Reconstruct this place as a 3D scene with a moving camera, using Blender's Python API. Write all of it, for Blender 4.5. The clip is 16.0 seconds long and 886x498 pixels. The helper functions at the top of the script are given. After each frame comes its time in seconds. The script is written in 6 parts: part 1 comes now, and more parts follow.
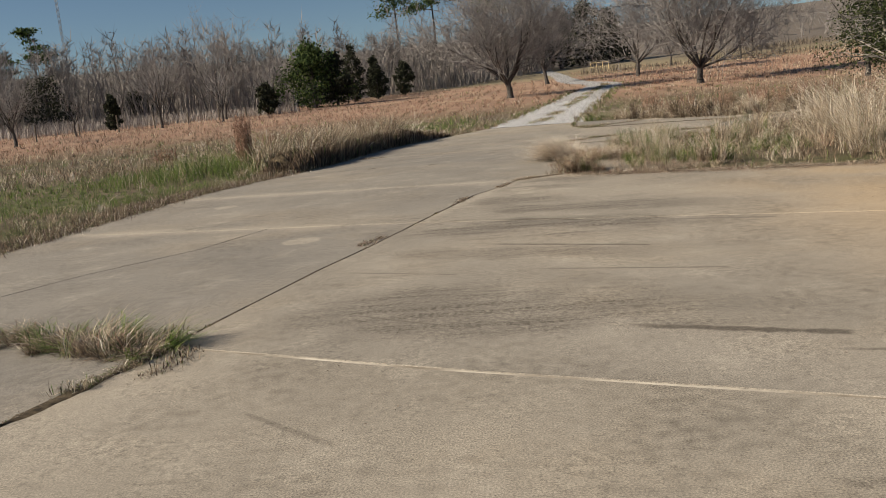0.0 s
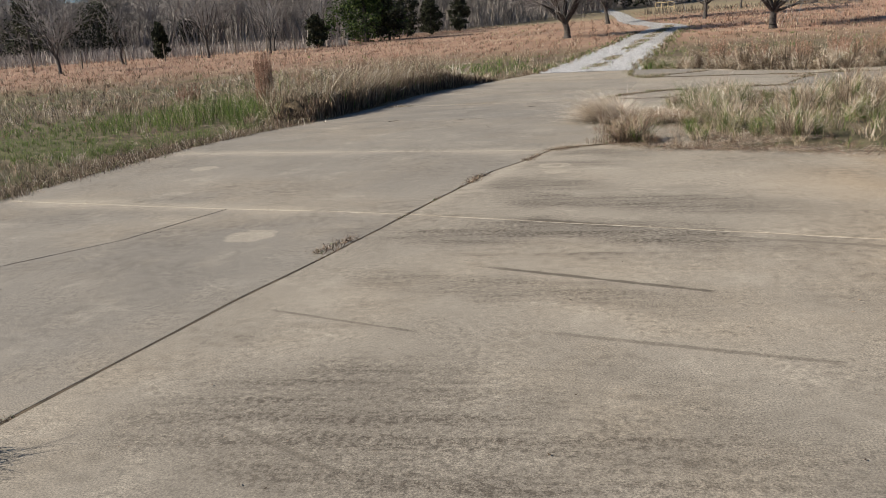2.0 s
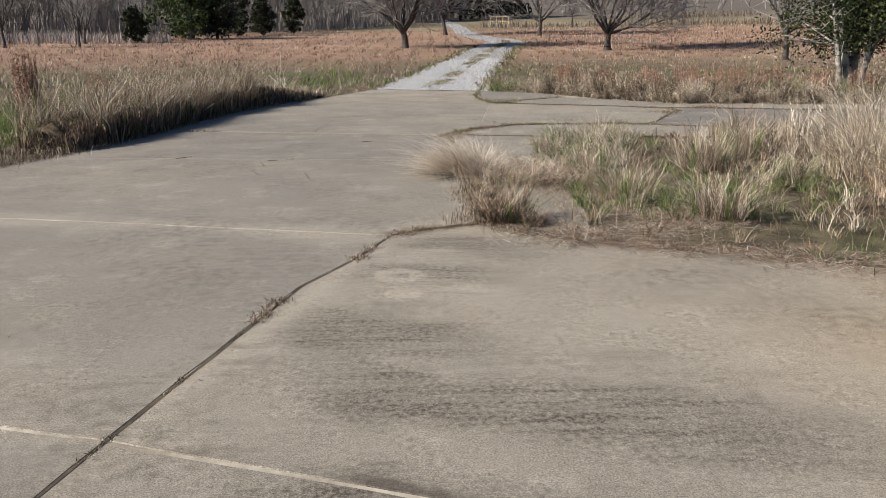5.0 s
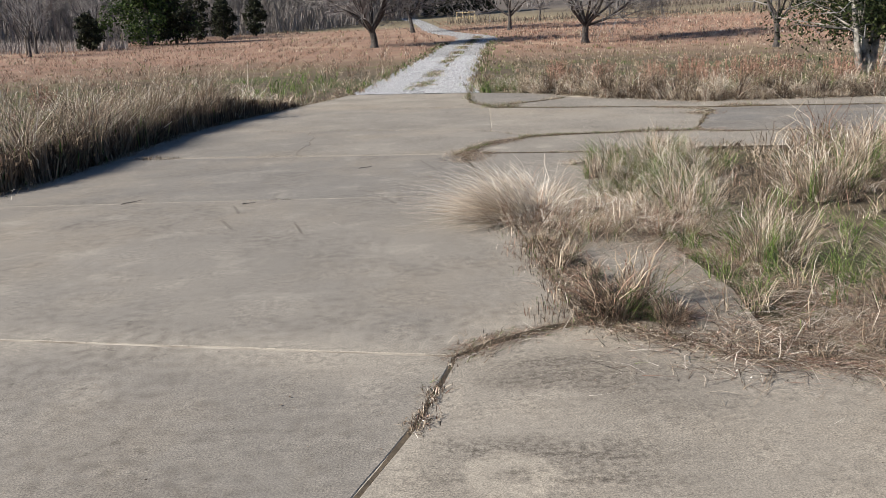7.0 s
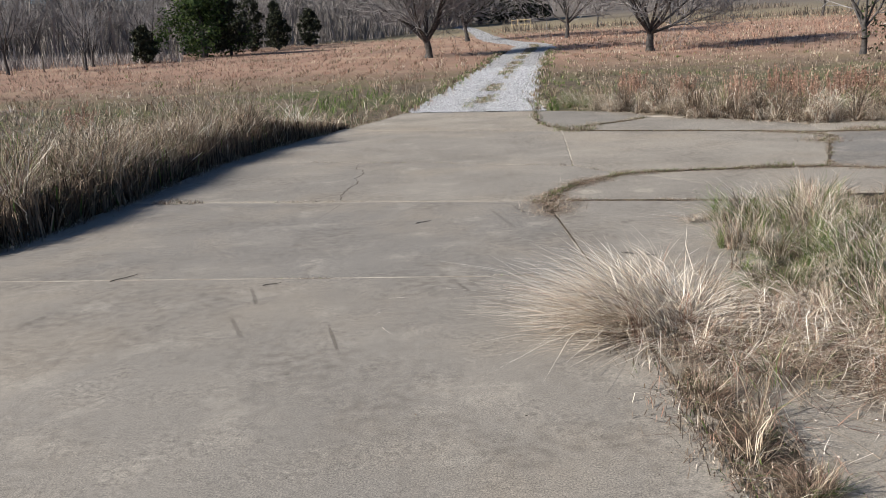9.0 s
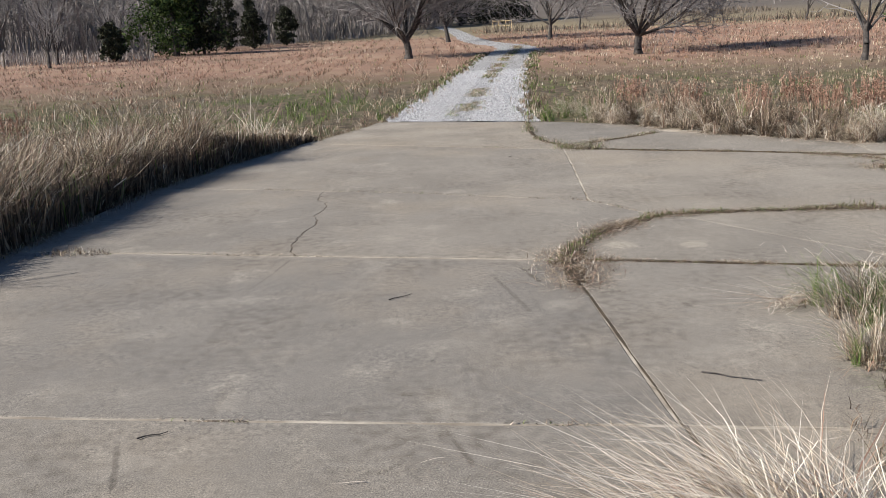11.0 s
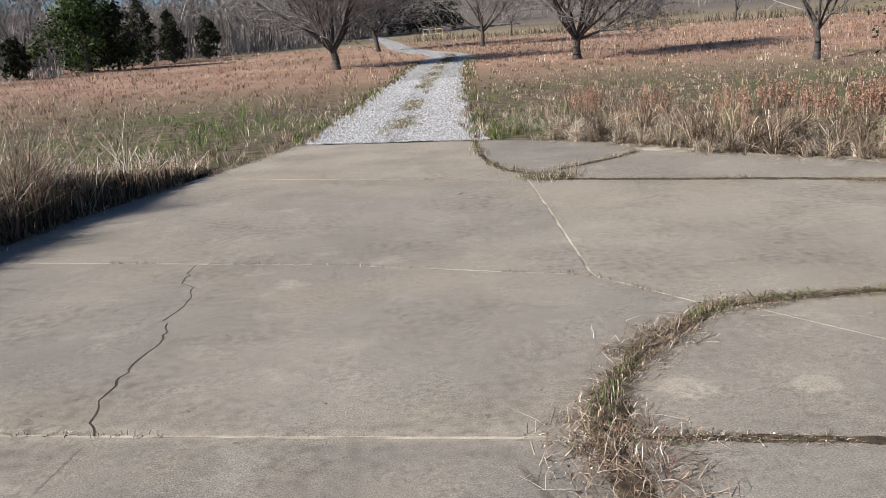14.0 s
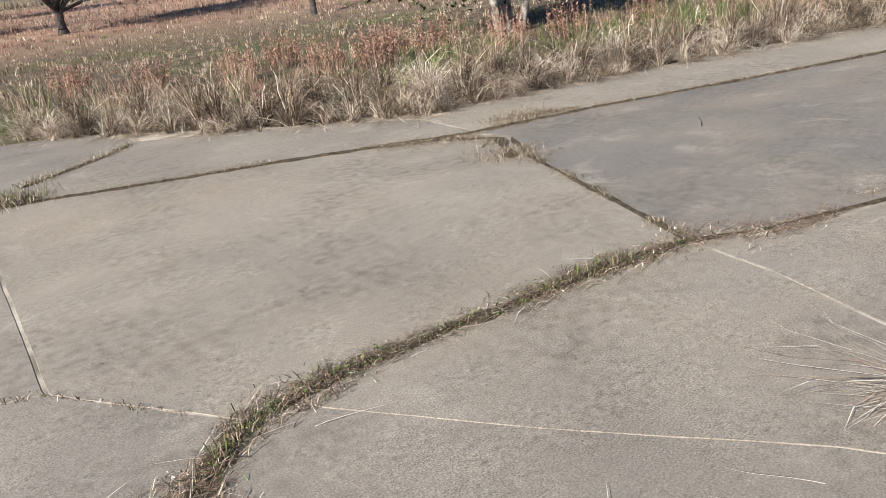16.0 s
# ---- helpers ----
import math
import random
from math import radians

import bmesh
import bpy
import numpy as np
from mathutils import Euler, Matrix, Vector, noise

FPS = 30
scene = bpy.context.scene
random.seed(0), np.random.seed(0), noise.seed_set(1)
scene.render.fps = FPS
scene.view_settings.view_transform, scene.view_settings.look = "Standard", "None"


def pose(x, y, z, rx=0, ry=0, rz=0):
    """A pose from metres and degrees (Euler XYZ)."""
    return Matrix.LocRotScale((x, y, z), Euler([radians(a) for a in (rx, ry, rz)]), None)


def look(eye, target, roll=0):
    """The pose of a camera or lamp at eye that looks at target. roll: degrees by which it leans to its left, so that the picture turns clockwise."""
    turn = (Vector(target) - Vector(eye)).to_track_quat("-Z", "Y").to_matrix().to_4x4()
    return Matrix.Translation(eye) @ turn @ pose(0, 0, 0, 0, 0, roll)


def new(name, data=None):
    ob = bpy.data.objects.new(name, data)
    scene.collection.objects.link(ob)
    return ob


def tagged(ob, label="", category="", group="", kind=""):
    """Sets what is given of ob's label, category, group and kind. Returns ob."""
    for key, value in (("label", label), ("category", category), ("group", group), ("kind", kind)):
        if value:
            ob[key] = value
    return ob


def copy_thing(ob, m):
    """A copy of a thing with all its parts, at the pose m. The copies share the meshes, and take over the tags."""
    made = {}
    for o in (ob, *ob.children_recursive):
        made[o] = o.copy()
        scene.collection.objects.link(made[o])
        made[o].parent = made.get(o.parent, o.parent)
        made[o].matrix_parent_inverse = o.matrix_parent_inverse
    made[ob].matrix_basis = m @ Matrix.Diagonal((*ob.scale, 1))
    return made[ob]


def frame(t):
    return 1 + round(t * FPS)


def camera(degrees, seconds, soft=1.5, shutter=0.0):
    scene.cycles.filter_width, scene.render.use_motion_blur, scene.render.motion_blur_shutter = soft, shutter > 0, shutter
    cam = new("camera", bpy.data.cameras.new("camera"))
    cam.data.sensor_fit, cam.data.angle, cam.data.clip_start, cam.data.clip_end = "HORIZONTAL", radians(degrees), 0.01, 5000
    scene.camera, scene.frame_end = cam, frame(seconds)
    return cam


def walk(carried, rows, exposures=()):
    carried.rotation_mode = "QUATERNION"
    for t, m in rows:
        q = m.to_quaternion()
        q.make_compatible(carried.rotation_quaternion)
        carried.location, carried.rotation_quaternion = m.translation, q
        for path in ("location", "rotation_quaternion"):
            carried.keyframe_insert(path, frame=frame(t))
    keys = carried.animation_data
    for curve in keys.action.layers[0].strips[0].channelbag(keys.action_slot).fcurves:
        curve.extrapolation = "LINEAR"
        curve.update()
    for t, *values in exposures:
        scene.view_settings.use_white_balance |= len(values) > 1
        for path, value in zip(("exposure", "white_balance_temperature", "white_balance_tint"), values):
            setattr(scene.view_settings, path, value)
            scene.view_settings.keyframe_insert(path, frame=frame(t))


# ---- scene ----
cam = camera(56.7, 16.0, 0.6)
PATH = [
    (0, (0.024, -7.659, 1.198), (-0.211, -5.704, 0.849), -5.6),
    (0.5, (0.129, -7.193, 1.218), (-0.121, -5.25, 0.815), -4.8),
    (1, (0.205, -6.658, 1.258), (-0.036, -4.732, 0.776), -4.9),
    (1.5, (0.286, -6.12, 1.308), (-0.031, -4.203, 0.835), -4.6),
    (2, (0.251, -5.588, 1.312), (-0.111, -3.681, 0.827), -3.9),
    (2.5, (0.26, -5.056, 1.332), (-0.122, -3.156, 0.837), -3.5),
    (3, (0.24, -4.509, 1.365), (-0.159, -2.612, 0.873), -1.3),
    (3.5, (0.224, -3.926, 1.411), (-0.043, -2.006, 0.92), -0.2),
    (4, (0.259, -3.359, 1.469), (0.023, -1.434, 0.98), -0.4),
    (4.5, (0.17, -2.786, 1.483), (0.172, -0.847, 0.993), -0.8),
    (4.7, (0.123, -2.574, 1.5), (0.15, -0.634, 1.011), -0.6),
    (6.8, (-0.416, 0.152, 1.506), (-0.309, 2.087, 1.01), -2.5),
    (7, (-0.492, 0.381, 1.535), (-0.388, 2.315, 1.038), -2.5),
    (7.5, (-0.552, 0.97, 1.557), (-0.499, 2.908, 1.064), -2.9),
    (8, (-0.595, 1.544, 1.596), (-0.613, 3.484, 1.113), -3.0),
    (8.5, (-0.617, 2.06, 1.657), (-0.629, 4.003, 1.186), -3.1),
    (9, (-0.604, 2.621, 1.678), (-0.626, 4.564, 1.204), -3.1),
    (9.5, (-0.637, 3.199, 1.694), (-0.646, 5.142, 1.218), -3.2),
    (10, (-0.641, 3.8, 1.7), (-0.641, 5.742, 1.22), -3.3),
    (10.2, (-0.639, 4.072, 1.734), (-0.638, 6.014, 1.254), -3.2),
    (12.3, (-0.635, 6.419, 1.676), (-0.562, 8.364, 1.214), -1.6),
    (12.5, (-0.613, 6.631, 1.683), (-0.56, 8.577, 1.222), -1.9),
    (13, (-0.607, 7.171, 1.652), (-0.558, 9.116, 1.19), -1.7),
    (13.5, (-0.574, 7.715, 1.648), (-0.491, 9.657, 1.179), -2.5),
    (14, (-0.467, 8.328, 1.645), (-0.288, 10.266, 1.183), -3.8),
    (14.5, (-0.317, 8.955, 1.629), (0.175, 10.825, 1.119), -7.8),
    (15, (-0.031, 9.483, 1.6), (0.594, 11.306, 1.065), -5.5),
    (15.5, (0.268, 9.938, 1.548), (1.175, 11.62, 0.956), -6.7),
    (16, (0.646, 10.289, 1.536), (1.771, 11.813, 0.894), -7.7),
]
EXPOSURES = [(0, 0.38, 7800, 9.5), (1.5, 0.54, 7300, 9.5), (4, 0.48, 6950, 9.5), (7, 0.6, 6650, 10), (9, 0.56, 6550, 10), (13, 0.58, 6650, 11), (16, 0.72, 6650, 10.5)]
walk(cam, [(t, look(eye, target, roll)) for t, eye, target, roll in PATH], EXPOSURES)

# ---- sky and sun ----
SUN_TO = Vector((-0.94, -0.34, 0)).normalized()
SUN_UP = radians(31)
world = bpy.data.worlds.new("world")
scene.world = world
world.use_nodes = True
wn = world.node_tree.nodes
sky = wn.new("ShaderNodeTexSky")
sky.sky_type, sky.sun_disc = "NISHITA", False
sky.sun_elevation, sky.sun_rotation = SUN_UP, math.atan2(SUN_TO.x, SUN_TO.y)
sky.altitude, sky.air_density, sky.dust_density, sky.ozone_density = 900, 1.0, 0.0, 6.0
world.node_tree.links.new(sky.outputs[0], wn["Background"].inputs[0])
wn["Background"].inputs[1].default_value = 0.054
sun = new("sun", bpy.data.lights.new("sun", "SUN"))
sun.data.energy, sun.data.angle, sun.data.color = 5.0, radians(0.55), (1.0, 0.94, 0.85)
sun.matrix_world = look((0, 0, 50), Vector((0, 0, 50)) - (SUN_TO * math.cos(SUN_UP) + Vector((0, 0, math.sin(SUN_UP)))))

# ---- builders ----
from mathutils.geometry import tessellate_polygon

rng = np.random.default_rng(7)


def mesh_from(name, V, faces, mats, index=None, smooth=False):
    """A mesh from an array of points and an array of triangles or quads."""
    V, faces = np.asarray(V, np.float32), np.asarray(faces, np.int32)
    me = bpy.data.meshes.new(name)
    n, k = faces.shape
    me.vertices.add(len(V))
    me.vertices.foreach_set("co", V.ravel())
    me.loops.add(n * k)
    me.loops.foreach_set("vertex_index", faces.ravel())
    me.polygons.add(n)
    me.polygons.foreach_set("loop_start", np.arange(0, n * k, k, dtype=np.int32))
    if index is not None:
        me.polygons.foreach_set("material_index", np.asarray(index, np.int32))
    me.polygons.foreach_set("use_smooth", np.full(n, smooth))
    for m in mats:
        me.materials.append(m)
    me.update(calc_edges=True)
    return me


def thing(name, label="", category="", group="", kind="", at=None):
    ob = new(name)
    if at is not None:
        ob.location = at
    return tagged(ob, label, category, group, kind)


def part(name, data, material, parent, label=""):
    """One mesh object under a thing or part, from a bmesh or a mesh."""
    if isinstance(data, bmesh.types.BMesh):
        me = bpy.data.meshes.new(name)
        data.to_mesh(me)
        data.free()
    else:
        me = data
    if material is not None and not me.materials:
        me.materials.append(material)
    ob = new(name, me)
    ob.parent = parent
    return tagged(ob, label)


def join(pieces):
    """One set of points and faces out of several."""
    vs, fs, n = [], [], 0
    for V, F in pieces:
        vs.append(V)
        fs.append(F + n)
        n += len(V)
    return np.concatenate(vs), np.concatenate(fs)


def blades(P, H, L, A, W, D, seg=3, kink=1.0):
    """Tapered curved strips from base points P: height, reach, azimuth of lean, width, droop."""
    n = len(P)
    H, L, A, W, D = (np.broadcast_to(np.asarray(a, float), (n,)) for a in (H, L, A, W, D))
    twist = A + np.pi / 2 + rng.uniform(-1.2, 1.2, n)
    side = np.stack([np.cos(twist), np.sin(twist), 0 * A], 1)
    lean = np.stack([np.cos(A), np.sin(A), 0 * A], 1)
    over = np.stack([-np.sin(A), np.cos(A), 0 * A], 1) * (rng.normal(0, 0.33, n) * (L + 0.25 * H))[:, None]
    rows = []
    for i in range(seg + 1):
        s = i / seg
        mid = P + lean * (L * s ** 1.5)[:, None] + over * (s * s)
        mid[:, 2] += H * (s * (1 + D) - D * s * s)
        if 0 < i:
            mid += rng.normal(0, 1, (n, 3)) * (kink * (0.04 if i < seg else 0.065) * (H + L))[:, None] * np.array([1, 1, 0.6])
            mid[:, 2] = np.maximum(mid[:, 2], P[:, 2] + 0.004)
        if i < seg:
            w = (W * 0.5 * (1 - 0.55 * s))[:, None]
            rows += [mid - side * w, mid + side * w]
        else:
            rows.append(mid)
    k = 2 * seg + 1
    V = np.stack(rows, 1).reshape(-1, 3)
    tri = []
    for i in range(seg - 1):
        a = 2 * i
        tri += [(a, a + 1, a + 3), (a, a + 3, a + 2)]
    tri.append((2 * seg - 2, 2 * seg - 1, 2 * seg))
    F = (np.array(tri)[None] + (np.arange(n) * k)[:, None, None]).reshape(-1, 3)
    return V, F


def tubes(S, sides=4):
    """Tapered tubes from rows x0 y0 z0 x1 y1 z1 r0 r1, as quads."""
    S = np.asarray(S, float)
    p, q, r0, r1 = S[:, :3], S[:, 3:6], S[:, 6], S[:, 7]
    d = q - p
    d = d / np.maximum(np.linalg.norm(d, axis=1, keepdims=True), 1e-6)
    ref = np.where(np.abs(d[:, 2:3]) > 0.9, np.array([[1.0, 0, 0]]), np.array([[0, 0, 1.0]]))
    a = np.cross(d, ref)
    a /= np.linalg.norm(a, axis=1, keepdims=True)
    b = np.cross(d, a)
    rows = []
    for c, r in ((p, r0), (q, r1)):
        for i in range(sides):
            f = 2 * math.pi * i / sides
            rows.append(c + (a * math.cos(f) + b * math.sin(f)) * r[:, None])
    V = np.stack(rows, 1).reshape(-1, 3)
    quad = np.array([(i, (i + 1) % sides, sides + (i + 1) % sides, sides + i) for i in range(sides)])
    F = (quad[None] + (np.arange(len(S)) * 2 * sides)[:, None, None]).reshape(-1, 4)
    return V, F


def leaves(C, size, flat=0.0):
    """Small diamond leaves at points C, turned at random."""
    n = len(C)
    a = rng.normal(size=(n, 3))
    a /= np.linalg.norm(a, axis=1, keepdims=True)
    b = np.cross(a, rng.normal(size=(n, 3)))
    b /= np.linalg.norm(b, axis=1, keepdims=True)
    s = (size * rng.uniform(0.6, 1.4, n))[:, None]
    V = np.stack([C - a * s, C - b * s * 0.45, C + a * s, C + b * s * 0.45], 1).reshape(-1, 3)
    F = np.arange(4 * n).reshape(n, 4)
    return V, F


def inside(poly, x, y):
    """Which points lie in a polygon."""
    c = np.zeros(len(x), bool)
    for (x0, y0), (x1, y1) in zip(poly, poly[1:] + poly[:1]):
        t = (y0 > y) != (y1 > y)
        c ^= t & (x < (x1 - x0) * (y - y0) / ((y1 - y0) or 1e-9) + x0)
    return c


def fuzz(x, y, scale, seed=0.0):
    """Smooth value noise in 0..1 over the plane."""
    x, y = np.asarray(x) / scale + 31.7 + seed * 17.3, np.asarray(y) / scale + 11.9 + seed * 9.1
    i, j = np.floor(x), np.floor(y)
    u, v = x - i, y - j
    u, v = u * u * (3 - 2 * u), v * v * (3 - 2 * v)
    g = lambda a, b: np.modf(np.abs(np.sin(a * 127.1 + b * 311.7) * 43758.5453))[0]
    return (g(i, j) * (1 - u) + g(i + 1, j) * u) * (1 - v) + (g(i, j + 1) * (1 - u) + g(i + 1, j + 1) * u) * v


# ---- the lie of the land ----
FAR_R = [0, 20, 30, 45, 58, 100, 150, 250, 400, 700, 3000]
FAR_H = [0, 0, 0.1, 0.42, 0.83, 2.2, 4.3, 10, 24, 50, 60]


def land(x, y):
    x, y = np.asarray(x, float), np.asarray(y, float)
    return np.interp(np.hypot(x, y - 3), FAR_R, FAR_H) * np.where(y > 0, 1, 0.25)


# ---- materials ----
def material(name, rough=0.8):
    m = bpy.data.materials.new(name)
    m.use_nodes = True
    nt = m.node_tree
    b = nt.nodes["Principled BSDF"]
    b.inputs["Roughness"].default_value = rough
    b.inputs["Specular IOR Level"].default_value = 0.3
    return m, nt, b


class Net:
    """A short way to wire a node tree."""

    def __init__(self, nt):
        self.nt = nt

    def node(self, kind, **inputs):
        n = self.nt.nodes.new(kind)
        for k, v in inputs.items():
            self.put(n.inputs[k.replace("_", " ")], v)
        return n

    def put(self, socket, v):
        if isinstance(v, bpy.types.NodeSocket):
            self.nt.links.new(v, socket)
        else:
            socket.default_value = v

    def where(self):
        return self.node("ShaderNodeNewGeometry").outputs["Position"]

    def noise(self, scale, detail=4.0, at=None, rough=0.55, out=0):
        n = self.node("ShaderNodeTexNoise", Scale=scale, Detail=detail, Roughness=rough)
        self.put(n.inputs["Vector"], at if at is not None else self.where())
        return n.outputs[out]

    def span(self, v, a, b, c=0.0, d=1.0):
        n = self.node("ShaderNodeMapRange")
        n.interpolation_type = "SMOOTHSTEP"
        for i, q in enumerate((v, a, b, c, d)):
            self.put(n.inputs[i], q)
        return n.outputs[0]

    def sum(self, op, a, b=0.0, c=0.0):
        n = self.nt.nodes.new("ShaderNodeMath")
        n.operation = op
        for i, q in enumerate((a, b, c)):
            self.put(n.inputs[i], q)
        return n.outputs[0]

    def mix(self, f, a, b, blend="MIX"):
        n = self.nt.nodes.new("ShaderNodeMix")
        n.data_type, n.blend_type = "RGBA", blend
        self.put(n.inputs[0], f)
        for i, q in ((6, a), (7, b)):
            self.put(n.inputs[i], (*q, 1) if isinstance(q, tuple) and len(q) == 3 else q)
        return n.outputs[2]

    def ramp(self, f, stops):
        n = self.nt.nodes.new("ShaderNodeValToRGB")
        e = n.color_ramp.elements
        while len(e) < len(stops):
            e.new(0.5)
        for q, (p, c) in zip(e, stops):
            q.position, q.color = p, (*c, 1)
        self.put(n.inputs[0], f)
        return n.outputs[0]

    def bump(self, height, strength, distance, bsdf, under=None):
        n = self.node("ShaderNodeBump", Strength=strength, Distance=distance, Height=height)
        if under is not None:
            self.put(n.inputs["Normal"], under)
        self.put(bsdf.inputs["Normal"], n.outputs[0])
        return n.outputs[0]


def grass_material(name, stops, glow=0.3):
    """Thin dry or green blades: colour by blade, drifting over the field, and light shining through."""
    m, nt, b = material(name, 0.75)
    w = Net(nt)
    geo = w.node("ShaderNodeNewGeometry")
    f = w.sum("ADD", w.sum("MULTIPLY_ADD", geo.outputs["Random Per Island"], 0.9, -0.1), w.sum("MULTIPLY", w.noise(0.8, 3), 0.3))
    c = w.ramp(f, stops)
    w.put(b.inputs["Base Color"], c)
    t = w.node("ShaderNodeBsdfTranslucent", Color=c)
    mixer = w.node("ShaderNodeMixShader", Fac=glow)
    w.put(mixer.inputs[1], b.outputs[0])
    w.put(mixer.inputs[2], t.outputs[0])
    w.put(nt.nodes["Material Output"].inputs[0], mixer.outputs[0])
    return m


TAN = grass_material("dry_tan_grass", [(0.12, (0.1, 0.076, 0.054)), (0.45, (0.33, 0.262, 0.19)), (0.85, (0.68, 0.575, 0.445))], 0.07)
PALE = grass_material("bleached_grass", [(0.1, (0.36, 0.285, 0.21)), (0.45, (0.75, 0.655, 0.54)), (0.85, (0.94, 0.88, 0.79))], 0.1)
RED = grass_material("russet_grass", [(0.1, (0.12, 0.064, 0.045)), (0.5, (0.34, 0.195, 0.145)), (0.9, (0.54, 0.36, 0.275))], 0.08)
GREEN = grass_material("green_grass", [(0.1, (0.03, 0.052, 0.014)), (0.5, (0.095, 0.165, 0.035)), (0.9, (0.25, 0.33, 0.1))], 0.2)
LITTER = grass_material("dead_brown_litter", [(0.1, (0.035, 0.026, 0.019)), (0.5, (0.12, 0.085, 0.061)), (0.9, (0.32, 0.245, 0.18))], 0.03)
BRUSH = grass_material("grey_brush_stems", [(0.1, (0.15, 0.135, 0.13)), (0.5, (0.27, 0.245, 0.236)), (0.9, (0.4, 0.365, 0.35))], 0.05)
HEDGE = grass_material("brown_hedge_stems", [(0.1, (0.06, 0.048, 0.04)), (0.5, (0.13, 0.105, 0.085)), (0.9, (0.22, 0.18, 0.145))], 0.05)
GRASSES = [TAN, PALE, RED, GREEN, LITTER]

STREAKS = [(-1.83, 12.04, -1.92, 11.55, 0.012, 0.5), (-1.92, 11.55, -2.01, 11.1, 0.01, 0.35), (-0.71, -4.94, -1.26, -4.5, 0.03, 0.4), (-0.58, -0.80, 0.85, -1.43, 0.035, 0.8), (-0.39, 0.5, 0.42, 0.1, 0.09, 0.8), (0.3, -3.50, 1.4, -3.9, 0.06, 0.8),
           (-0.2, -1.95, 1.2, -2.38, 0.03, 0.5), (-1.22, -2.9, -0.5, -3.36, 0.03, 0.6), (-1.6, -1.6, -0.6, -2.0, 0.02, 0.5),
           (0.6, -0.1, 2.0, -0.62, 0.05, 0.5), (1.2, -4.1, 2.0, -4.3, 0.03, 0.6), (0.5, 1.0, 1.7, 0.35, 0.03, 0.35),
           (-1.44, 7.7, -1.3, 7.13, 0.02, 0.6), (-2.14, 8.6, -2.0, 8.15, 0.024, 0.5), (-2.16, 8.0, -1.94, 7.45, 0.024, 0.45),
           (-0.6, 8.5, -0.5, 8.2, 0.02, 0.6), (0.05, 11.4, 0.16, 10.9, 0.03, 0.6), (-0.2, 11.3, 0.0, 10.2, 0.025, 0.35),
           (-1.25, 0.35, 1.9, -0.65, 0.5, 0.72), (-1.0, 1.5, 2.2, 0.45, 0.42, 0.66), (-1.95, -2.5, 1.5, -3.7, 0.6, 0.6), (-1.5, -0.9, 1.2, -1.8, 0.35, 0.5), (-0.6, 3.3, 0.6, 2.9, 0.4, 0.6), (-0.9, 2.2, 0.5, 1.6, 0.5, 0.6), (-0.3, 4.2, 1.0, 3.6, 0.35, 0.5), (-1.5, 0.2, 0.3, -0.4, 0.45, 0.6)]
# worn pale margins beside joints: two ends and a width
MARGINS = [(-6.0, 2.08, -1.22, 0.73, 0.3), (-5.97, 5.66, -0.24, 4.2, 0.42), (-0.24, 4.2, 0.5, 4.9, 0.5), (0.5, 4.5, 0.5, 6.6, 0.35), (-4.7, 12.8, 0.42, 11.5, 0.16), (-1.22, 0.73, -0.3, 3.9, 0.14)]
PALE_SPOTS = [(-0.14, 3.03, 0.2), (-0.1, 2.62, 0.13), (1.0, 11.9, 0.15), (-2.3, 0.1, 0.22), (-4.5, 3.9, 0.2), (1.6, 11.8, 0.12)]


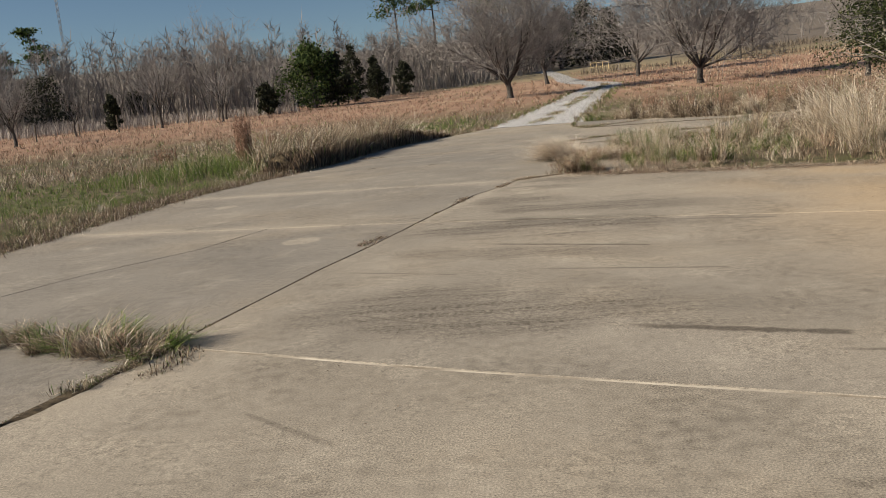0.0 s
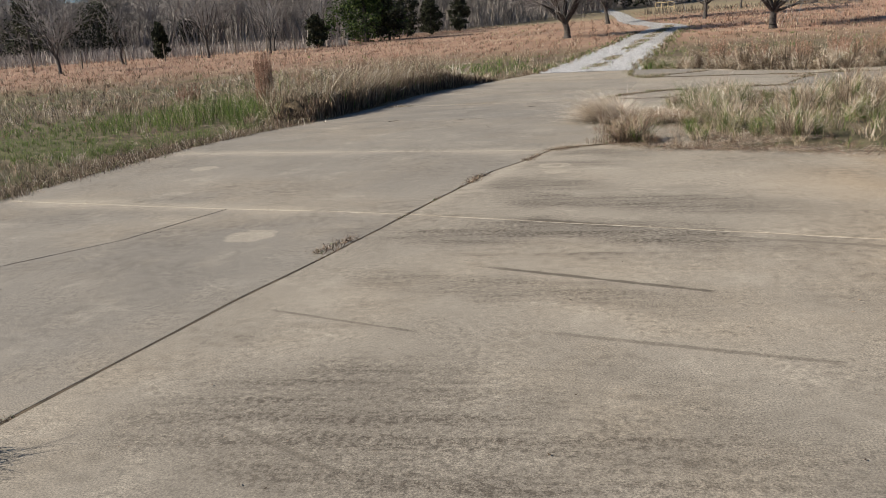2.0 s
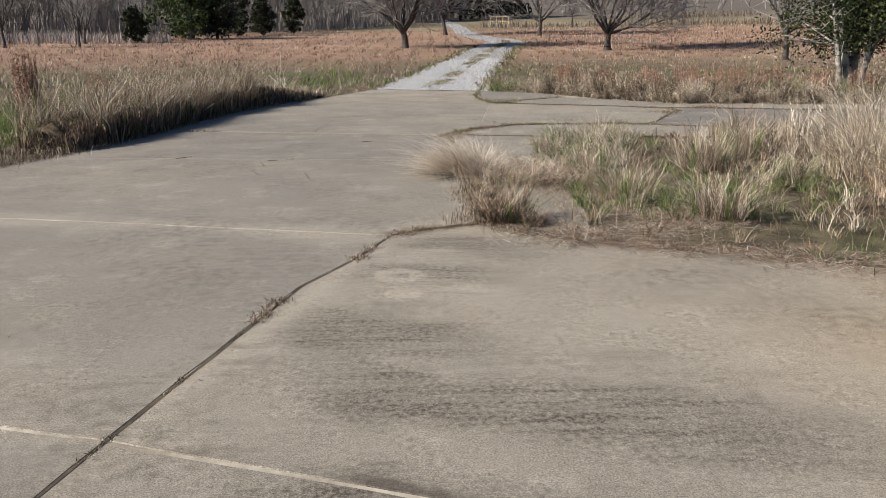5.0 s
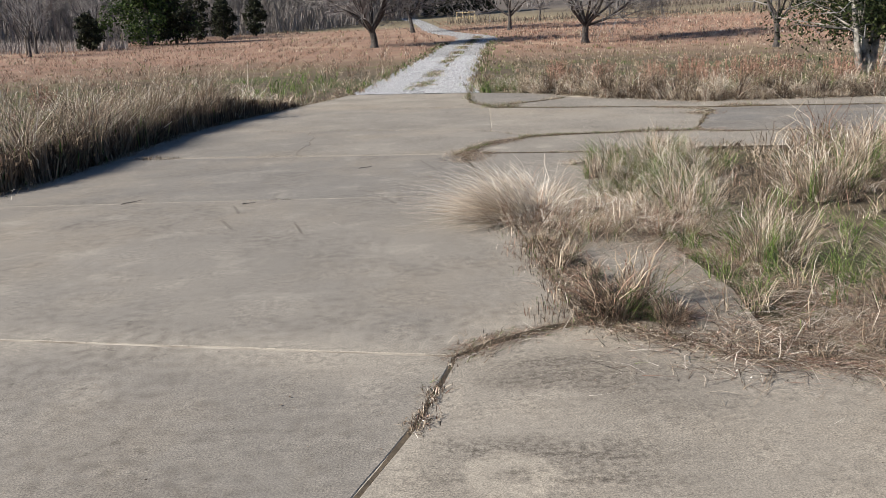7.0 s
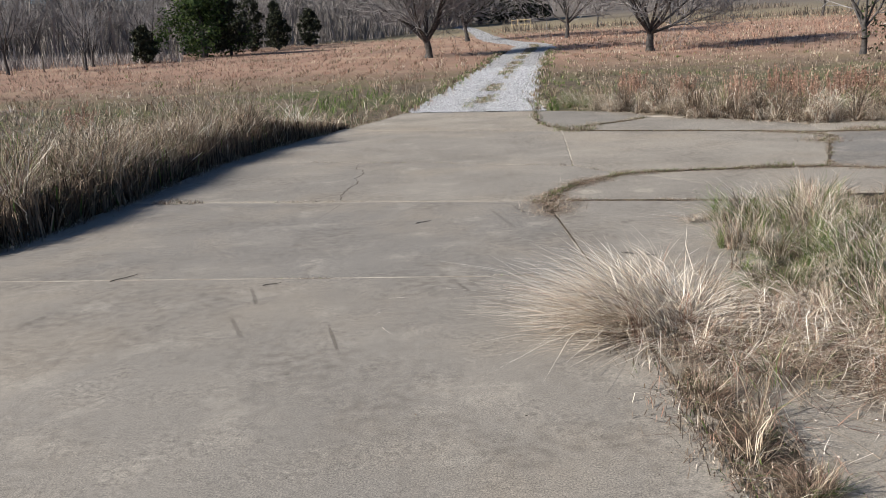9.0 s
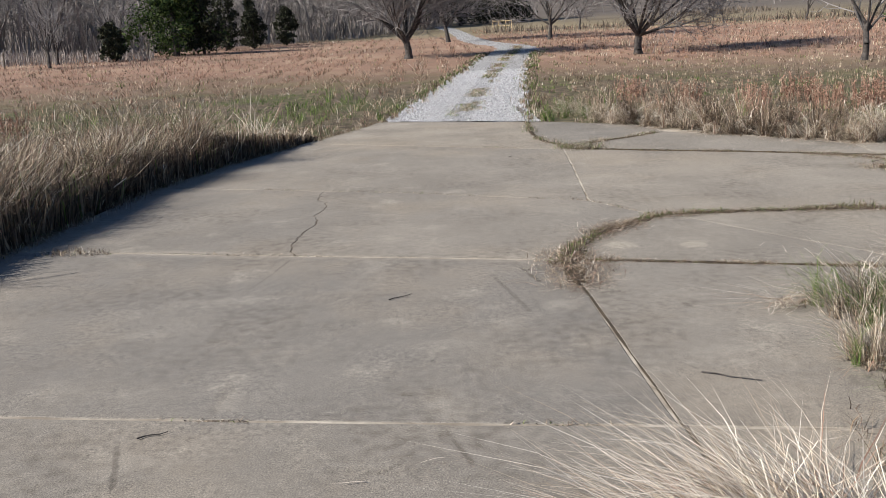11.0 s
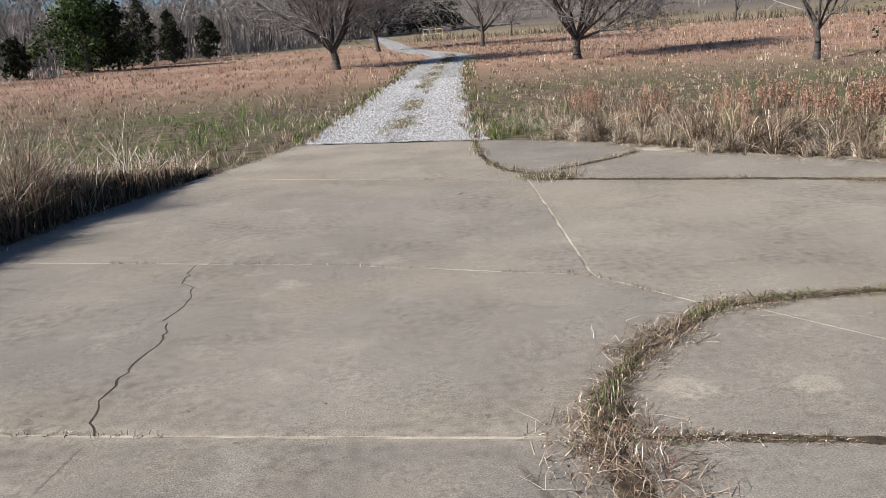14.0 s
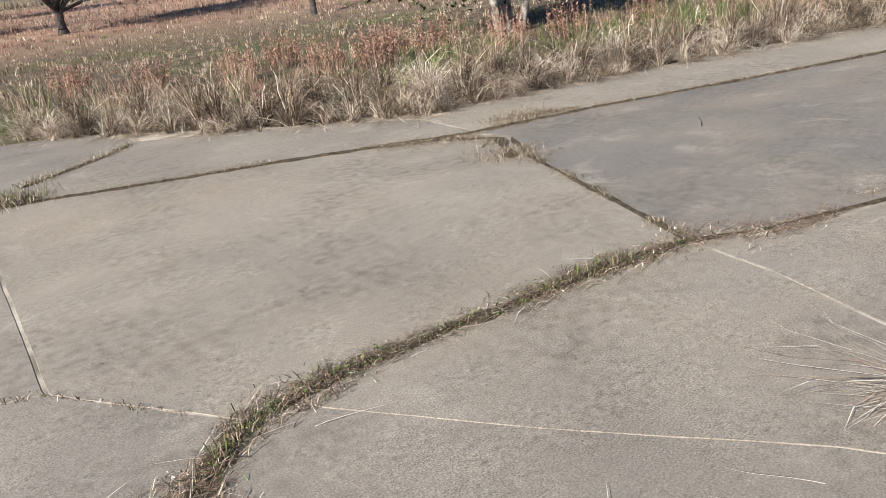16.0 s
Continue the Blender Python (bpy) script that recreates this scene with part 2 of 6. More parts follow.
def concrete():
    m, nt, b = material("weathered_concrete", 0.88)
    w = Net(nt)
    at = w.where()
    info = w.node("ShaderNodeObjectInfo")
    xyz = w.node("ShaderNodeSeparateXYZ", Vector=at)
    x, y = xyz.outputs[0], xyz.outputs[1]
    tone = w.noise(0.55, 6, at, 0.6)
    base = w.ramp(tone, [(0.3, (0.275, 0.248, 0.21)), (0.5, (0.34, 0.308, 0.262)), (0.7, (0.405, 0.368, 0.315))])
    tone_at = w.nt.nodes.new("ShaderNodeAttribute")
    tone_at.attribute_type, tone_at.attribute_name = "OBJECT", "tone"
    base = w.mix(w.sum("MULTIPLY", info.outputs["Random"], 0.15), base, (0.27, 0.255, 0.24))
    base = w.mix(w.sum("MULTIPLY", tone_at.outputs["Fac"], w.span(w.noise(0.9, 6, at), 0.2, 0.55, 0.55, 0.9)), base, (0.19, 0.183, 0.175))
    base = w.mix(w.span(w.noise(0.33, 6, at, 0.65), 0.45, 0.7, 0.0, 0.4), base, (0.385, 0.325, 0.25))
    base = w.mix(w.span(w.noise(2.1, 8, at, 0.7), 0.52, 0.7, 0.0, 0.5), base, (0.46, 0.425, 0.37))
    # clay carried onto the pad
    clay = w.sum("MULTIPLY", w.span(x, 0.8, 4.5), w.span(y, 5.0, 2.0))
    clay = w.sum("MULTIPLY", clay, w.span(w.noise(0.5, 4, at), 0.25, 0.65))
    base = w.mix(w.sum("MULTIPLY", clay, 0.7), base, (0.53, 0.365, 0.2))
    # long smears lying along the joints of the pad
    turn = w.node("ShaderNodeMapping")
    turn.inputs["Rotation"].default_value = (0, 0, 0.35)
    turn.inputs["Scale"].default_value = (0.45, 4.5, 1)
    w.put(turn.inputs["Vector"], at)
    smear = w.span(w.noise(1.0, 8, turn.outputs[0], 0.68), 0.46, 0.62)
    pad = w.sum("MULTIPLY", w.span(x, -2.4, -0.9), w.sum("MULTIPLY", w.span(x, 2.8, 0.4), w.span(y, 4.8, 3.0)))
    pad = w.sum("MULTIPLY", pad, w.span(w.noise(0.7, 3, at), 0.38, 0.62))
    pad = w.sum("MULTIPLY", pad, w.span(y, -4.7, -3.4))
    # fine mottled grime over broad drifts
    fine = w.span(w.noise(14.0, 9, at, 0.75), 0.42, 0.66)
    broad = w.span(w.noise(0.8, 5, at, 0.6), 0.4, 0.68)
    dirt = w.sum("MULTIPLY", w.sum("MULTIPLY", smear, pad), w.span(fine, 0.0, 1.0, 0.3, 0.8))
    grime = w.sum("MULTIPLY", fine, w.sum("MULTIPLY_ADD", broad, 0.55, 0.1))
    blot = w.sum("MULTIPLY", w.span(w.noise(4.2, 10, at, 0.78), 0.53, 0.64), w.sum("MULTIPLY_ADD", broad, 0.6, 0.12))
    grime = w.sum("MAXIMUM", grime, blot)
    # drips and scuffs drawn out along the way driven
    drawn = w.node("ShaderNodeMapping")
    drawn.inputs["Rotation"].default_value = (0, 0, 0.12)
    drawn.inputs["Scale"].default_value = (7.0, 0.9, 1)
    w.put(drawn.inputs["Vector"], at)
    drip = w.sum("MULTIPLY", w.span(w.noise(1.0, 6, drawn.outputs[0], 0.6), 0.56, 0.72), w.sum("MULTIPLY", w.span(w.noise(0.9, 3, at), 0.45, 0.6), w.span(x, 1.2, 0.2)))
    dirt = w.sum("MAXIMUM", dirt, w.sum("MULTIPLY", w.sum("MULTIPLY", drip, w.span(y, 3.0, 5.0)), w.span(fine, 0.0, 1.0, 0.15, 0.5)))
    dirt = w.sum("MAXIMUM", dirt, grime)
    rough_edge = w.noise(9.0, 4, at)
    grit = w.span(w.noise(34.0, 7, at, 0.8), 0.4, 0.62)
    lined = w.node("ShaderNodeMapping")
    lined.inputs["Rotation"].default_value = (0, 0, 0.35)
    lined.inputs["Scale"].default_value = (0.8, 8.0, 1)
    w.put(lined.inputs["Vector"], at)
    lines = w.span(w.noise(1.0, 9, lined.outputs[0], 0.7), 0.4, 0.62)
    for x0, y0, x1, y1, r, k in STREAKS:
        ln = math.hypot(x1 - x0, y1 - y0)
        ux, uy = (x1 - x0) / ln, (y1 - y0) / ln
        along = w.sum("ADD", w.sum("MULTIPLY", w.sum("SUBTRACT", x, x0), ux), w.sum("MULTIPLY", w.sum("SUBTRACT", y, y0), uy))
        across = w.sum("ABSOLUTE", w.sum("ADD", w.sum("MULTIPLY", w.sum("SUBTRACT", x, x0), -uy), w.sum("MULTIPLY", w.sum("SUBTRACT", y, y0), ux)))
        across = w.sum("ADD", across, w.sum("MULTIPLY", w.sum("SUBTRACT", tone if r > 0.2 else rough_edge, 0.5), r * (3.0 if r > 0.2 else 1.2)))
        k = w.sum("MULTIPLY", w.sum("MULTIPLY", w.span(grit, 0.0, 1.0, 0.35, 1.0), w.span(lines, 0.0, 1.0, 0.55, 1.0)), k * 1.55) if r > 0.2 else k
        body = w.sum("MULTIPLY", w.span(across, r, r * 0.25), w.sum("MULTIPLY", w.span(along, 0.0, ln * 0.3), w.span(along, ln + (0.3 if r > 0.2 else 0.03), ln * (0.6 if r > 0.2 else 1) - 0.03)))
        dirt = w.sum("MAXIMUM", dirt, w.sum("MULTIPLY", body, k))
    worn = 0.0
    for x0, y0, x1, y1, r in MARGINS:
        ln = math.hypot(x1 - x0, y1 - y0)
        ux, uy = (x1 - x0) / ln, (y1 - y0) / ln
        along = w.sum("ADD", w.sum("MULTIPLY", w.sum("SUBTRACT", x, x0), ux), w.sum("MULTIPLY", w.sum("SUBTRACT", y, y0), uy))
        across = w.sum("ABSOLUTE", w.sum("ADD", w.sum("MULTIPLY", w.sum("SUBTRACT", x, x0), -uy), w.sum("MULTIPLY", w.sum("SUBTRACT", y, y0), ux)))
        across = w.sum("ADD", across, w.sum("MULTIPLY", w.sum("SUBTRACT", tone, 0.5), r * 2.5))
        worn = w.sum("MAXIMUM", worn, w.sum("MULTIPLY", w.span(across, r, 0.0), w.sum("MULTIPLY", w.span(along, -0.3, 0.2), w.span(along, ln + 0.3, ln - 0.2))))
    base = w.mix(w.sum("MULTIPLY", worn, 0.45), base, (0.45, 0.408, 0.345))
    base = w.mix(dirt, base, (0.075, 0.063, 0.052))
    spots = 0.0
    for sx, sy, r in PALE_SPOTS:
        d = w.sum("SQRT", w.sum("ADD", w.sum("POWER", w.sum("SUBTRACT", x, sx), 2.0), w.sum("POWER", w.sum("SUBTRACT", y, sy), 2.0)))
        d = w.sum("ADD", d, w.sum("MULTIPLY", w.sum("SUBTRACT", rough_edge, 0.5), 0.12))
        spots = w.sum("MAXIMUM", spots, w.sum("MULTIPLY", w.span(d, r, r * 0.75), w.span(d, r * 0.2, r * 0.45, 0.35 if (sx, sy) == (-0.14, 3.03) else 0.9, 1.0)))
    base = w.mix(w.sum("MULTIPLY", w.sum("MULTIPLY", spots, w.span(w.noise(16.0, 6, at, 0.7), 0.2, 0.5)), 0.42), base, (0.48, 0.435, 0.365))
    # sand and aggregate grain
    grain = w.noise(120.0, 4, at, 0.8)
    base = w.mix(w.span(w.noise(1.7, 5, at, 0.65), 0.35, 0.65, 0.55, 1.0), base, w.ramp(grain, [(0.33, (0.18, 0.18, 0.18)), (0.5, (0.5, 0.5, 0.5)), (0.66, (0.86, 0.84, 0.81))]), "OVERLAY")
    base = w.mix(w.span(w.noise(2.6, 4, at, 0.6), 0.38, 0.62, 0.15, 0.5), base, w.ramp(w.noise(28.0, 5, at, 0.75), [(0.34, (0.12, 0.12, 0.12)), (0.5, (0.5, 0.5, 0.5)), (0.66, (0.84, 0.83, 0.81))]), "OVERLAY")
    cell = w.node("ShaderNodeTexVoronoi", Scale=48.0)
    w.put(cell.inputs["Vector"], at)
    chip = w.sum("MULTIPLY", w.span(cell.outputs["Distance"], 0.16, 0.08), w.span(w.noise(3.0, 2, at), 0.5, 0.62))
    base = w.mix(w.sum("MULTIPLY", chip, 0.6), base, (0.55, 0.5, 0.42))
    pit = w.span(w.noise(55.0, 2, at), 0.66, 0.74)
    base = w.mix(w.sum("MULTIPLY", pit, 0.7), base, (0.12, 0.105, 0.09))
    w.put(b.inputs["Base Color"], base)
    n1 = w.bump(w.noise(2.5, 4, at), 0.2, 0.02, b)
    w.bump(grain, 0.3, 0.003, b, n1)
    return m


def two_tone(name, a, b_, scale, rough=0.85, bump=0.3, detail=6):
    m, nt, b = material(name, rough)
    w = Net(nt)
    f = w.noise(scale, detail)
    g = w.noise(scale * 9, 4)
    c = w.mix(w.span(f, 0.3, 0.7), a, b_)
    c = w.mix(0.35, c, w.ramp(g, [(0.3, (0.3, 0.3, 0.3)), (0.7, (0.7, 0.7, 0.7))]), "OVERLAY")
    w.put(b.inputs["Base Color"], c)
    w.bump(g, bump, 0.02, b)
    return m


def ground_material():
    m, nt, b = material("field_soil_and_thatch", 0.95)
    w = Net(nt)
    at = w.where()
    far = w.node("ShaderNodeVectorMath")
    far.operation = "DISTANCE"
    w.put(far.inputs[0], at)
    far.inputs[1].default_value = (0, 6, 0)
    d = far.outputs["Value"]
    near = w.ramp(w.noise(3.0, 6, at), [(0.3, (0.06, 0.047, 0.034)), (0.5, (0.14, 0.112, 0.078)), (0.7, (0.25, 0.205, 0.145))])
    green = w.span(w.noise(0.22, 4, at), 0.45, 0.6)
    near = w.mix(w.sum("MULTIPLY", green, 0.5), near, (0.09, 0.12, 0.035))
    russet = w.ramp(w.noise(0.09, 7, at, 0.65), [(0.3, (0.23, 0.165, 0.12)), (0.5, (0.33, 0.21, 0.155)), (0.68, (0.42, 0.31, 0.225))])
    c = w.mix(w.span(d, 28, 55), near, russet)
    hill = w.ramp(w.noise(0.035, 8, at, 0.7), [(0.32, (0.13, 0.105, 0.075)), (0.5, (0.24, 0.2, 0.13)), (0.66, (0.3, 0.25, 0.165))])
    c = w.mix(w.span(d, 112, 132), c, hill)
    c = w.mix(w.span(d, 150, 230), c, w.mix(w.noise(0.12, 9, at, 0.75), (0.1, 0.088, 0.078), (0.2, 0.172, 0.15)))
    w.put(b.inputs["Base Color"], c)
    w.bump(w.noise(6.0, 8, at, 0.7), 1.0, 0.1, b)
    return m


def gravel_material():
    m, nt, b = material("limestone_gravel", 0.9)
    w = Net(nt)
    at = w.where()
    cell = w.node("ShaderNodeTexVoronoi", Scale=22.0)
    w.put(cell.inputs["Vector"], at)
    c = w.ramp(cell.outputs["Color"], [(0.1, (0.3, 0.305, 0.32)), (0.4, (0.52, 0.53, 0.555)), (0.8, (0.7, 0.705, 0.72))])
    c = w.mix(w.span(cell.outputs["Distance"], 0.35, 0.7), c, (0.12, 0.115, 0.11))
    soil = w.span(w.noise(0.9, 8, at, 0.7), 0.54, 0.66)
    c = w.mix(w.sum("MULTIPLY", soil, 0.5), c, (0.2, 0.17, 0.11))
    w.put(b.inputs["Base Color"], c)
    w.bump(cell.outputs["Distance"], 0.8, 0.03, b)
    return m


def stone_material():
    m, nt, b = material("crushed_stone", 0.85)
    w = Net(nt)
    geo = w.node("ShaderNodeNewGeometry")
    w.put(b.inputs["Base Color"], w.ramp(geo.outputs["Random Per Island"], [(0.0, (0.2, 0.205, 0.22)), (0.5, (0.45, 0.46, 0.485)), (1.0, (0.72, 0.725, 0.74))]))
    return m


CONCRETE = concrete()
FILLER = two_tone("sandy_joint_filler", (0.6, 0.55, 0.47), (0.22, 0.185, 0.145), 2.2)
SOIL_SEAM = two_tone("dark_soil_seam", (0.05, 0.042, 0.032), (0.13, 0.1, 0.07), 6.0)
GROUND = ground_material()
GRAVEL = gravel_material()
STONE = stone_material()
BARK = two_tone("grey_bark", (0.035, 0.031, 0.03), (0.11, 0.1, 0.095), 7.0, 0.9, 0.6)
TWIG = two_tone("pale_grey_twigs", (0.14, 0.133, 0.135), (0.31, 0.296, 0.297), 3.0, 0.9)
WOOD_BARK = two_tone("woodland_bark", (0.13, 0.12, 0.118), (0.31, 0.288, 0.28), 0.25, 0.9)
PALE_BARK = two_tone("white_lichened_bark", (0.06, 0.052, 0.046), (0.5, 0.47, 0.43), 4.0, 0.85, 0.6)
POST = two_tone("weathered_post", (0.09, 0.075, 0.06), (0.19, 0.165, 0.14), 6.0)
WIRE = two_tone("rusty_wire", (0.1, 0.08, 0.07), (0.2, 0.17, 0.15), 9.0, 0.6)
CEDAR = grass_material("dark_cedar_leaf", [(0.1, (0.008, 0.01, 0.007)), (0.5, (0.022, 0.028, 0.015)), (0.9, (0.05, 0.055, 0.028))], 0.05)
PINE = grass_material("pine_needle", [(0.1, (0.014, 0.026, 0.009)), (0.5, (0.045, 0.082, 0.022)), (0.9, (0.11, 0.16, 0.045))], 0.15)
LEAF = grass_material("evergreen_leaf", [(0.1, (0.008, 0.013, 0.005)), (0.5, (0.02, 0.032, 0.01)), (0.9, (0.085, 0.105, 0.035))], 0.2)
GATE = two_tone("faded_yellow_paint", (0.55, 0.42, 0.22), (0.62, 0.52, 0.34), 2.0, 0.6)
MAST = two_tone("galvanised_mast", (0.2, 0.2, 0.21), (0.3, 0.3, 0.31), 0.5, 0.5)

# ---- ground ----
radii = np.concatenate([[0], np.geomspace(1.5, 3000, 130)])
turns = np.linspace(0, 2 * math.pi, 240, endpoint=False)
gx = (radii[:, None] * np.cos(turns)).ravel()
gy = (radii[:, None] * np.sin(turns)).ravel() + 6
gz = land(gx, gy) - 0.05
ring = np.arange(len(radii) - 1)[:, None] * 240
seg = np.arange(240)[None]
gf = np.stack([ring + seg, ring + (seg + 1) % 240, ring + 240 + (seg + 1) % 240, ring + 240 + seg], -1).reshape(-1, 4)
gf = gf[240:]
ground_me = mesh_from("ground", np.stack([gx, gy, gz], 1), gf, [GROUND], smooth=True)
ground_bm = bmesh.new()
ground_bm.from_mesh(ground_me)
ground_bm.verts.ensure_lookup_table()
ground_bm.faces.new([ground_bm.verts[240 + i] for i in range(240)])
ground_bm.to_mesh(ground_me)
ground_bm.free()
ground = tagged(new("ground", ground_me), "open rolling field of dry winter grass", "ground", kind="structure")

# ---- driveway slabs ----
LEFT_EDGE = [(-6.3, -14), (-6.2, -6), (-6.08, -2), (-6.0, 2.08), (-6.0, 4.1), (-5.93, 6.2), (-5.6, 8.0), (-5.2, 9.4), (-4.85, 11.0),
             (-4.62, 13.0), (-4.45, 16.0), (-3.9, 18.6), (-2.95, 21.6), (-2.5, 23.0), (-1.75, 25.5)]


def jagged(pts, rounds, swing):
    """A polyline broken again and again into smaller kinks."""
    g = np.random.default_rng(12)
    P = [Vector(p) for p in pts]
    for k in range(rounds):
        Q = [P[0]]
        for a, b in zip(P, P[1:]):
            u = (b - a).normalized()
            Q += [a.lerp(b, g.uniform(0.35, 0.65)) + Vector((-u.y, u.x)) * float(g.normal(0, swing)), b]
        P, swing = Q, swing * 0.6
    return [tuple(p) for p in P]


CRACK = jagged([(-1.83, 12.06), (-1.9, 12.7), (-1.83, 13.3), (-1.88, 13.9), (-1.86, 14.6), (-1.98, 15.0), (-1.95, 15.465)], 3, 0.035)
SLABS = {
    "left_a": [(-6.3, -14), (-2.6, -14), (-2.5, -8), (-2.37, -4.5), (-2.1, -3.4), (-6.1, -2.25), (-6.2, -6)],
    "left_b": [(-6.1, -2.25), (-4.75, -2.63), (-4.34, -1.6), (-4.0, -0.85), (-3.34, 0.07), (-2.98, 1.2), (-6.0, 2.08)],
    "left_b2": [(-4.75, -2.63), (-2.1, -3.4), (-1.9, -2.36), (-1.73, -1.5), (-1.5, -0.57), (-1.22, 0.73), (-1.99, 0.96), (-2.98, 1.2), (-3.34, 0.07), (-4.0, -0.85), (-4.34, -1.6)],
    "left_c": [(-6.0, 2.08), (-2.98, 1.2), (-1.99, 0.96), (-1.22, 0.73), (-0.76, 2.8), (-0.46, 3.5), (-0.24, 4.2), (-2.78, 4.88), (-5.97, 5.66), (-6.0, 4.1)],
    "left_d": [(-5.97, 5.66), (-2.78, 4.88), (-0.24, 4.2), (0.0, 4.38), (0.25, 4.5), (0.48, 4.56), (0.48, 8.46), (-0.54, 8.6), (-4.67, 9.2), (-5.32, 9.3), (-5.6, 8.0), (-5.93, 6.2)],
    "left_e": [(-5.32, 9.3), (-4.67, 9.2), (-0.54, 8.6), (0.46, 8.46), (0.45, 10.5), (0.42, 11.5), (-1.83, 12.06), (-4.7, 12.8), (-4.85, 11.0)],
    "left_f": [(-4.7, 12.8), (-1.83, 12.06), *CRACK[1:], (-2.8, 15.8), (-4.4, 16.4), (-4.62, 13.0)],
    "left_f2": [(-1.83, 12.06), (0.42, 11.5), (0.6, 11.95), (0.95, 12.45), (1.63, 13.08), (1.41, 13.48), (1.14, 14.0), (-0.87, 15.04), *CRACK[:0:-1]],
    "left_g": [(-4.4, 16.4), (-2.8, 15.8), (-1.95, 15.465), (-0.87, 15.04), (1.14, 14.0), (1.4, 16.3), (1.64, 18.6), (-0.07, 19.6), (-2.95, 21.3), (-3.9, 18.6)],
    "left_h": [(-2.95, 21.3), (-0.07, 19.6), (1.64, 18.6), (1.9, 18.9), (1.6, 19.4), (1.43, 20.5), (1.47, 21.6), (1.7, 23.85), (-1.75, 25.5), (-2.5, 23.0)],
    "pad_a": [(-2.6, -14), (1.0, -14), (2.5, -9.0), (3.8, -5.65), (1.22, -4.7), (-0.53, -4.05), (-2.1, -3.4), (-2.37, -4.5), (-2.5, -8)],
    "pad_a2": [(1.0, -14), (16, -14), (16, -10.1), (3.8, -5.65), (2.5, -9.0)],
    "pad_b": [(-2.1, -3.4), (-0.53, -4.05), (1.22, -4.7), (5.6, -6.3), (6.8, -2.2), (2.0, -0.44), (-0.12, 0.33), (-1.22, 0.73), (-1.5, -0.57), (-1.73, -1.5), (-1.9, -2.36)],
    "pad_b2": [(5.6, -6.3), (16, -10.1), (16, -5.5), (6.8, -2.2)],
    "pad_c": [(-1.22, 0.73), (-0.12, 0.33), (2.0, -0.44), (6.8, -2.2), (8.0, 1.25), (4.3, 2.55), (3.36, 2.92), (2.44, 3.3), (1.21, 3.85), (0.62, 4.3), (0.48, 4.56), (0.25, 4.5), (0.0, 4.38), (-0.24, 4.2), (-0.46, 3.5), (-0.76, 2.8)],
    "pad_c2": [(6.8, -2.2), (16, -5.5), (16, -1.6), (8.0, 1.25)],
    "apron_a": [(0.48, 4.56), (0.62, 4.3), (1.21, 3.85), (1.5, 5.0), (1.5, 8.3), (0.48, 8.46)],
    "apron_b": [(0.46, 8.46), (1.5, 8.3), (2.7, 9.4), (3.1, 10.75), (1.55, 11.2), (0.42, 11.5), (0.45, 10.5)],
    "apron_c": [(0.42, 11.5), (1.55, 11.2), (3.1, 10.75), (2.82, 11.35), (2.32, 12.13), (1.89, 12.9), (1.86, 13.09), (1.63, 13.08), (0.95, 12.45), (0.6, 11.95)],
    "apron_d": [(3.1, 10.75), (3.4, 11.2), (3.71, 11.6), (4.0, 12.3), (4.14, 12.83), (3.4, 12.99), (2.7, 13.04), (2.15, 13.1), (1.86, 13.09), (1.89, 12.9), (2.32, 12.13), (2.82, 11.35)],
    "middle": [(1.14, 14.0), (1.41, 13.48), (1.63, 13.08), (1.86, 13.09), (2.15, 13.1), (2.7, 13.04), (3.4, 12.99), (4.14, 12.83), (4.86, 14.35), (5.2, 15.1), (5.7, 15.85), (5.6, 16.42), (4.93, 16.85), (4.02, 17.4), (2.98, 17.93), (2.16, 18.4), (1.64, 18.6), (1.4, 16.3)],
    "right_a": [(4.14, 12.83), (4.76, 12.4), (5.6, 12.2), (9.0, 11.1), (14, 9.9), (14, 13.4), (8.75, 15.3), (6.95, 16.0), (5.7, 16.3), (5.7, 15.85), (5.2, 15.1), (4.86, 14.35)],
    "right_b": [(4.14, 12.83), (4.0, 12.3), (3.71, 11.6), (3.4, 11.2), (5.5, 10.6), (9.0, 9.4), (14, 8.2), (14, 9.9), (9.0, 11.1), (5.6, 12.2), (4.76, 12.4)],
    "verge_a": [(1.9, 18.9), (2.23, 19.3), (3.3, 20.1), (3.9, 20.6), (3.65, 22.3), (1.98, 23.75), (1.7, 23.85), (1.47, 21.6), (1.43, 20.5), (1.6, 19.4)],
    "verge_b": [(1.64, 18.6), (2.16, 18.4), (2.98, 17.93), (4.02, 17.4), (4.93, 16.85), (5.6, 16.42), (5.7, 16.3), (6.0, 17.6), (5.4, 18.8), (3.9, 20.6), (3.3, 20.1), (2.23, 19.3), (1.9, 18.9)],
    "verge_c": [(5.7, 16.3), (6.95, 16.0), (8.75, 15.3), (14, 13.4), (14, 15.6), (10.0, 16.9), (7.7, 17.5), (6.0, 17.6)],
}


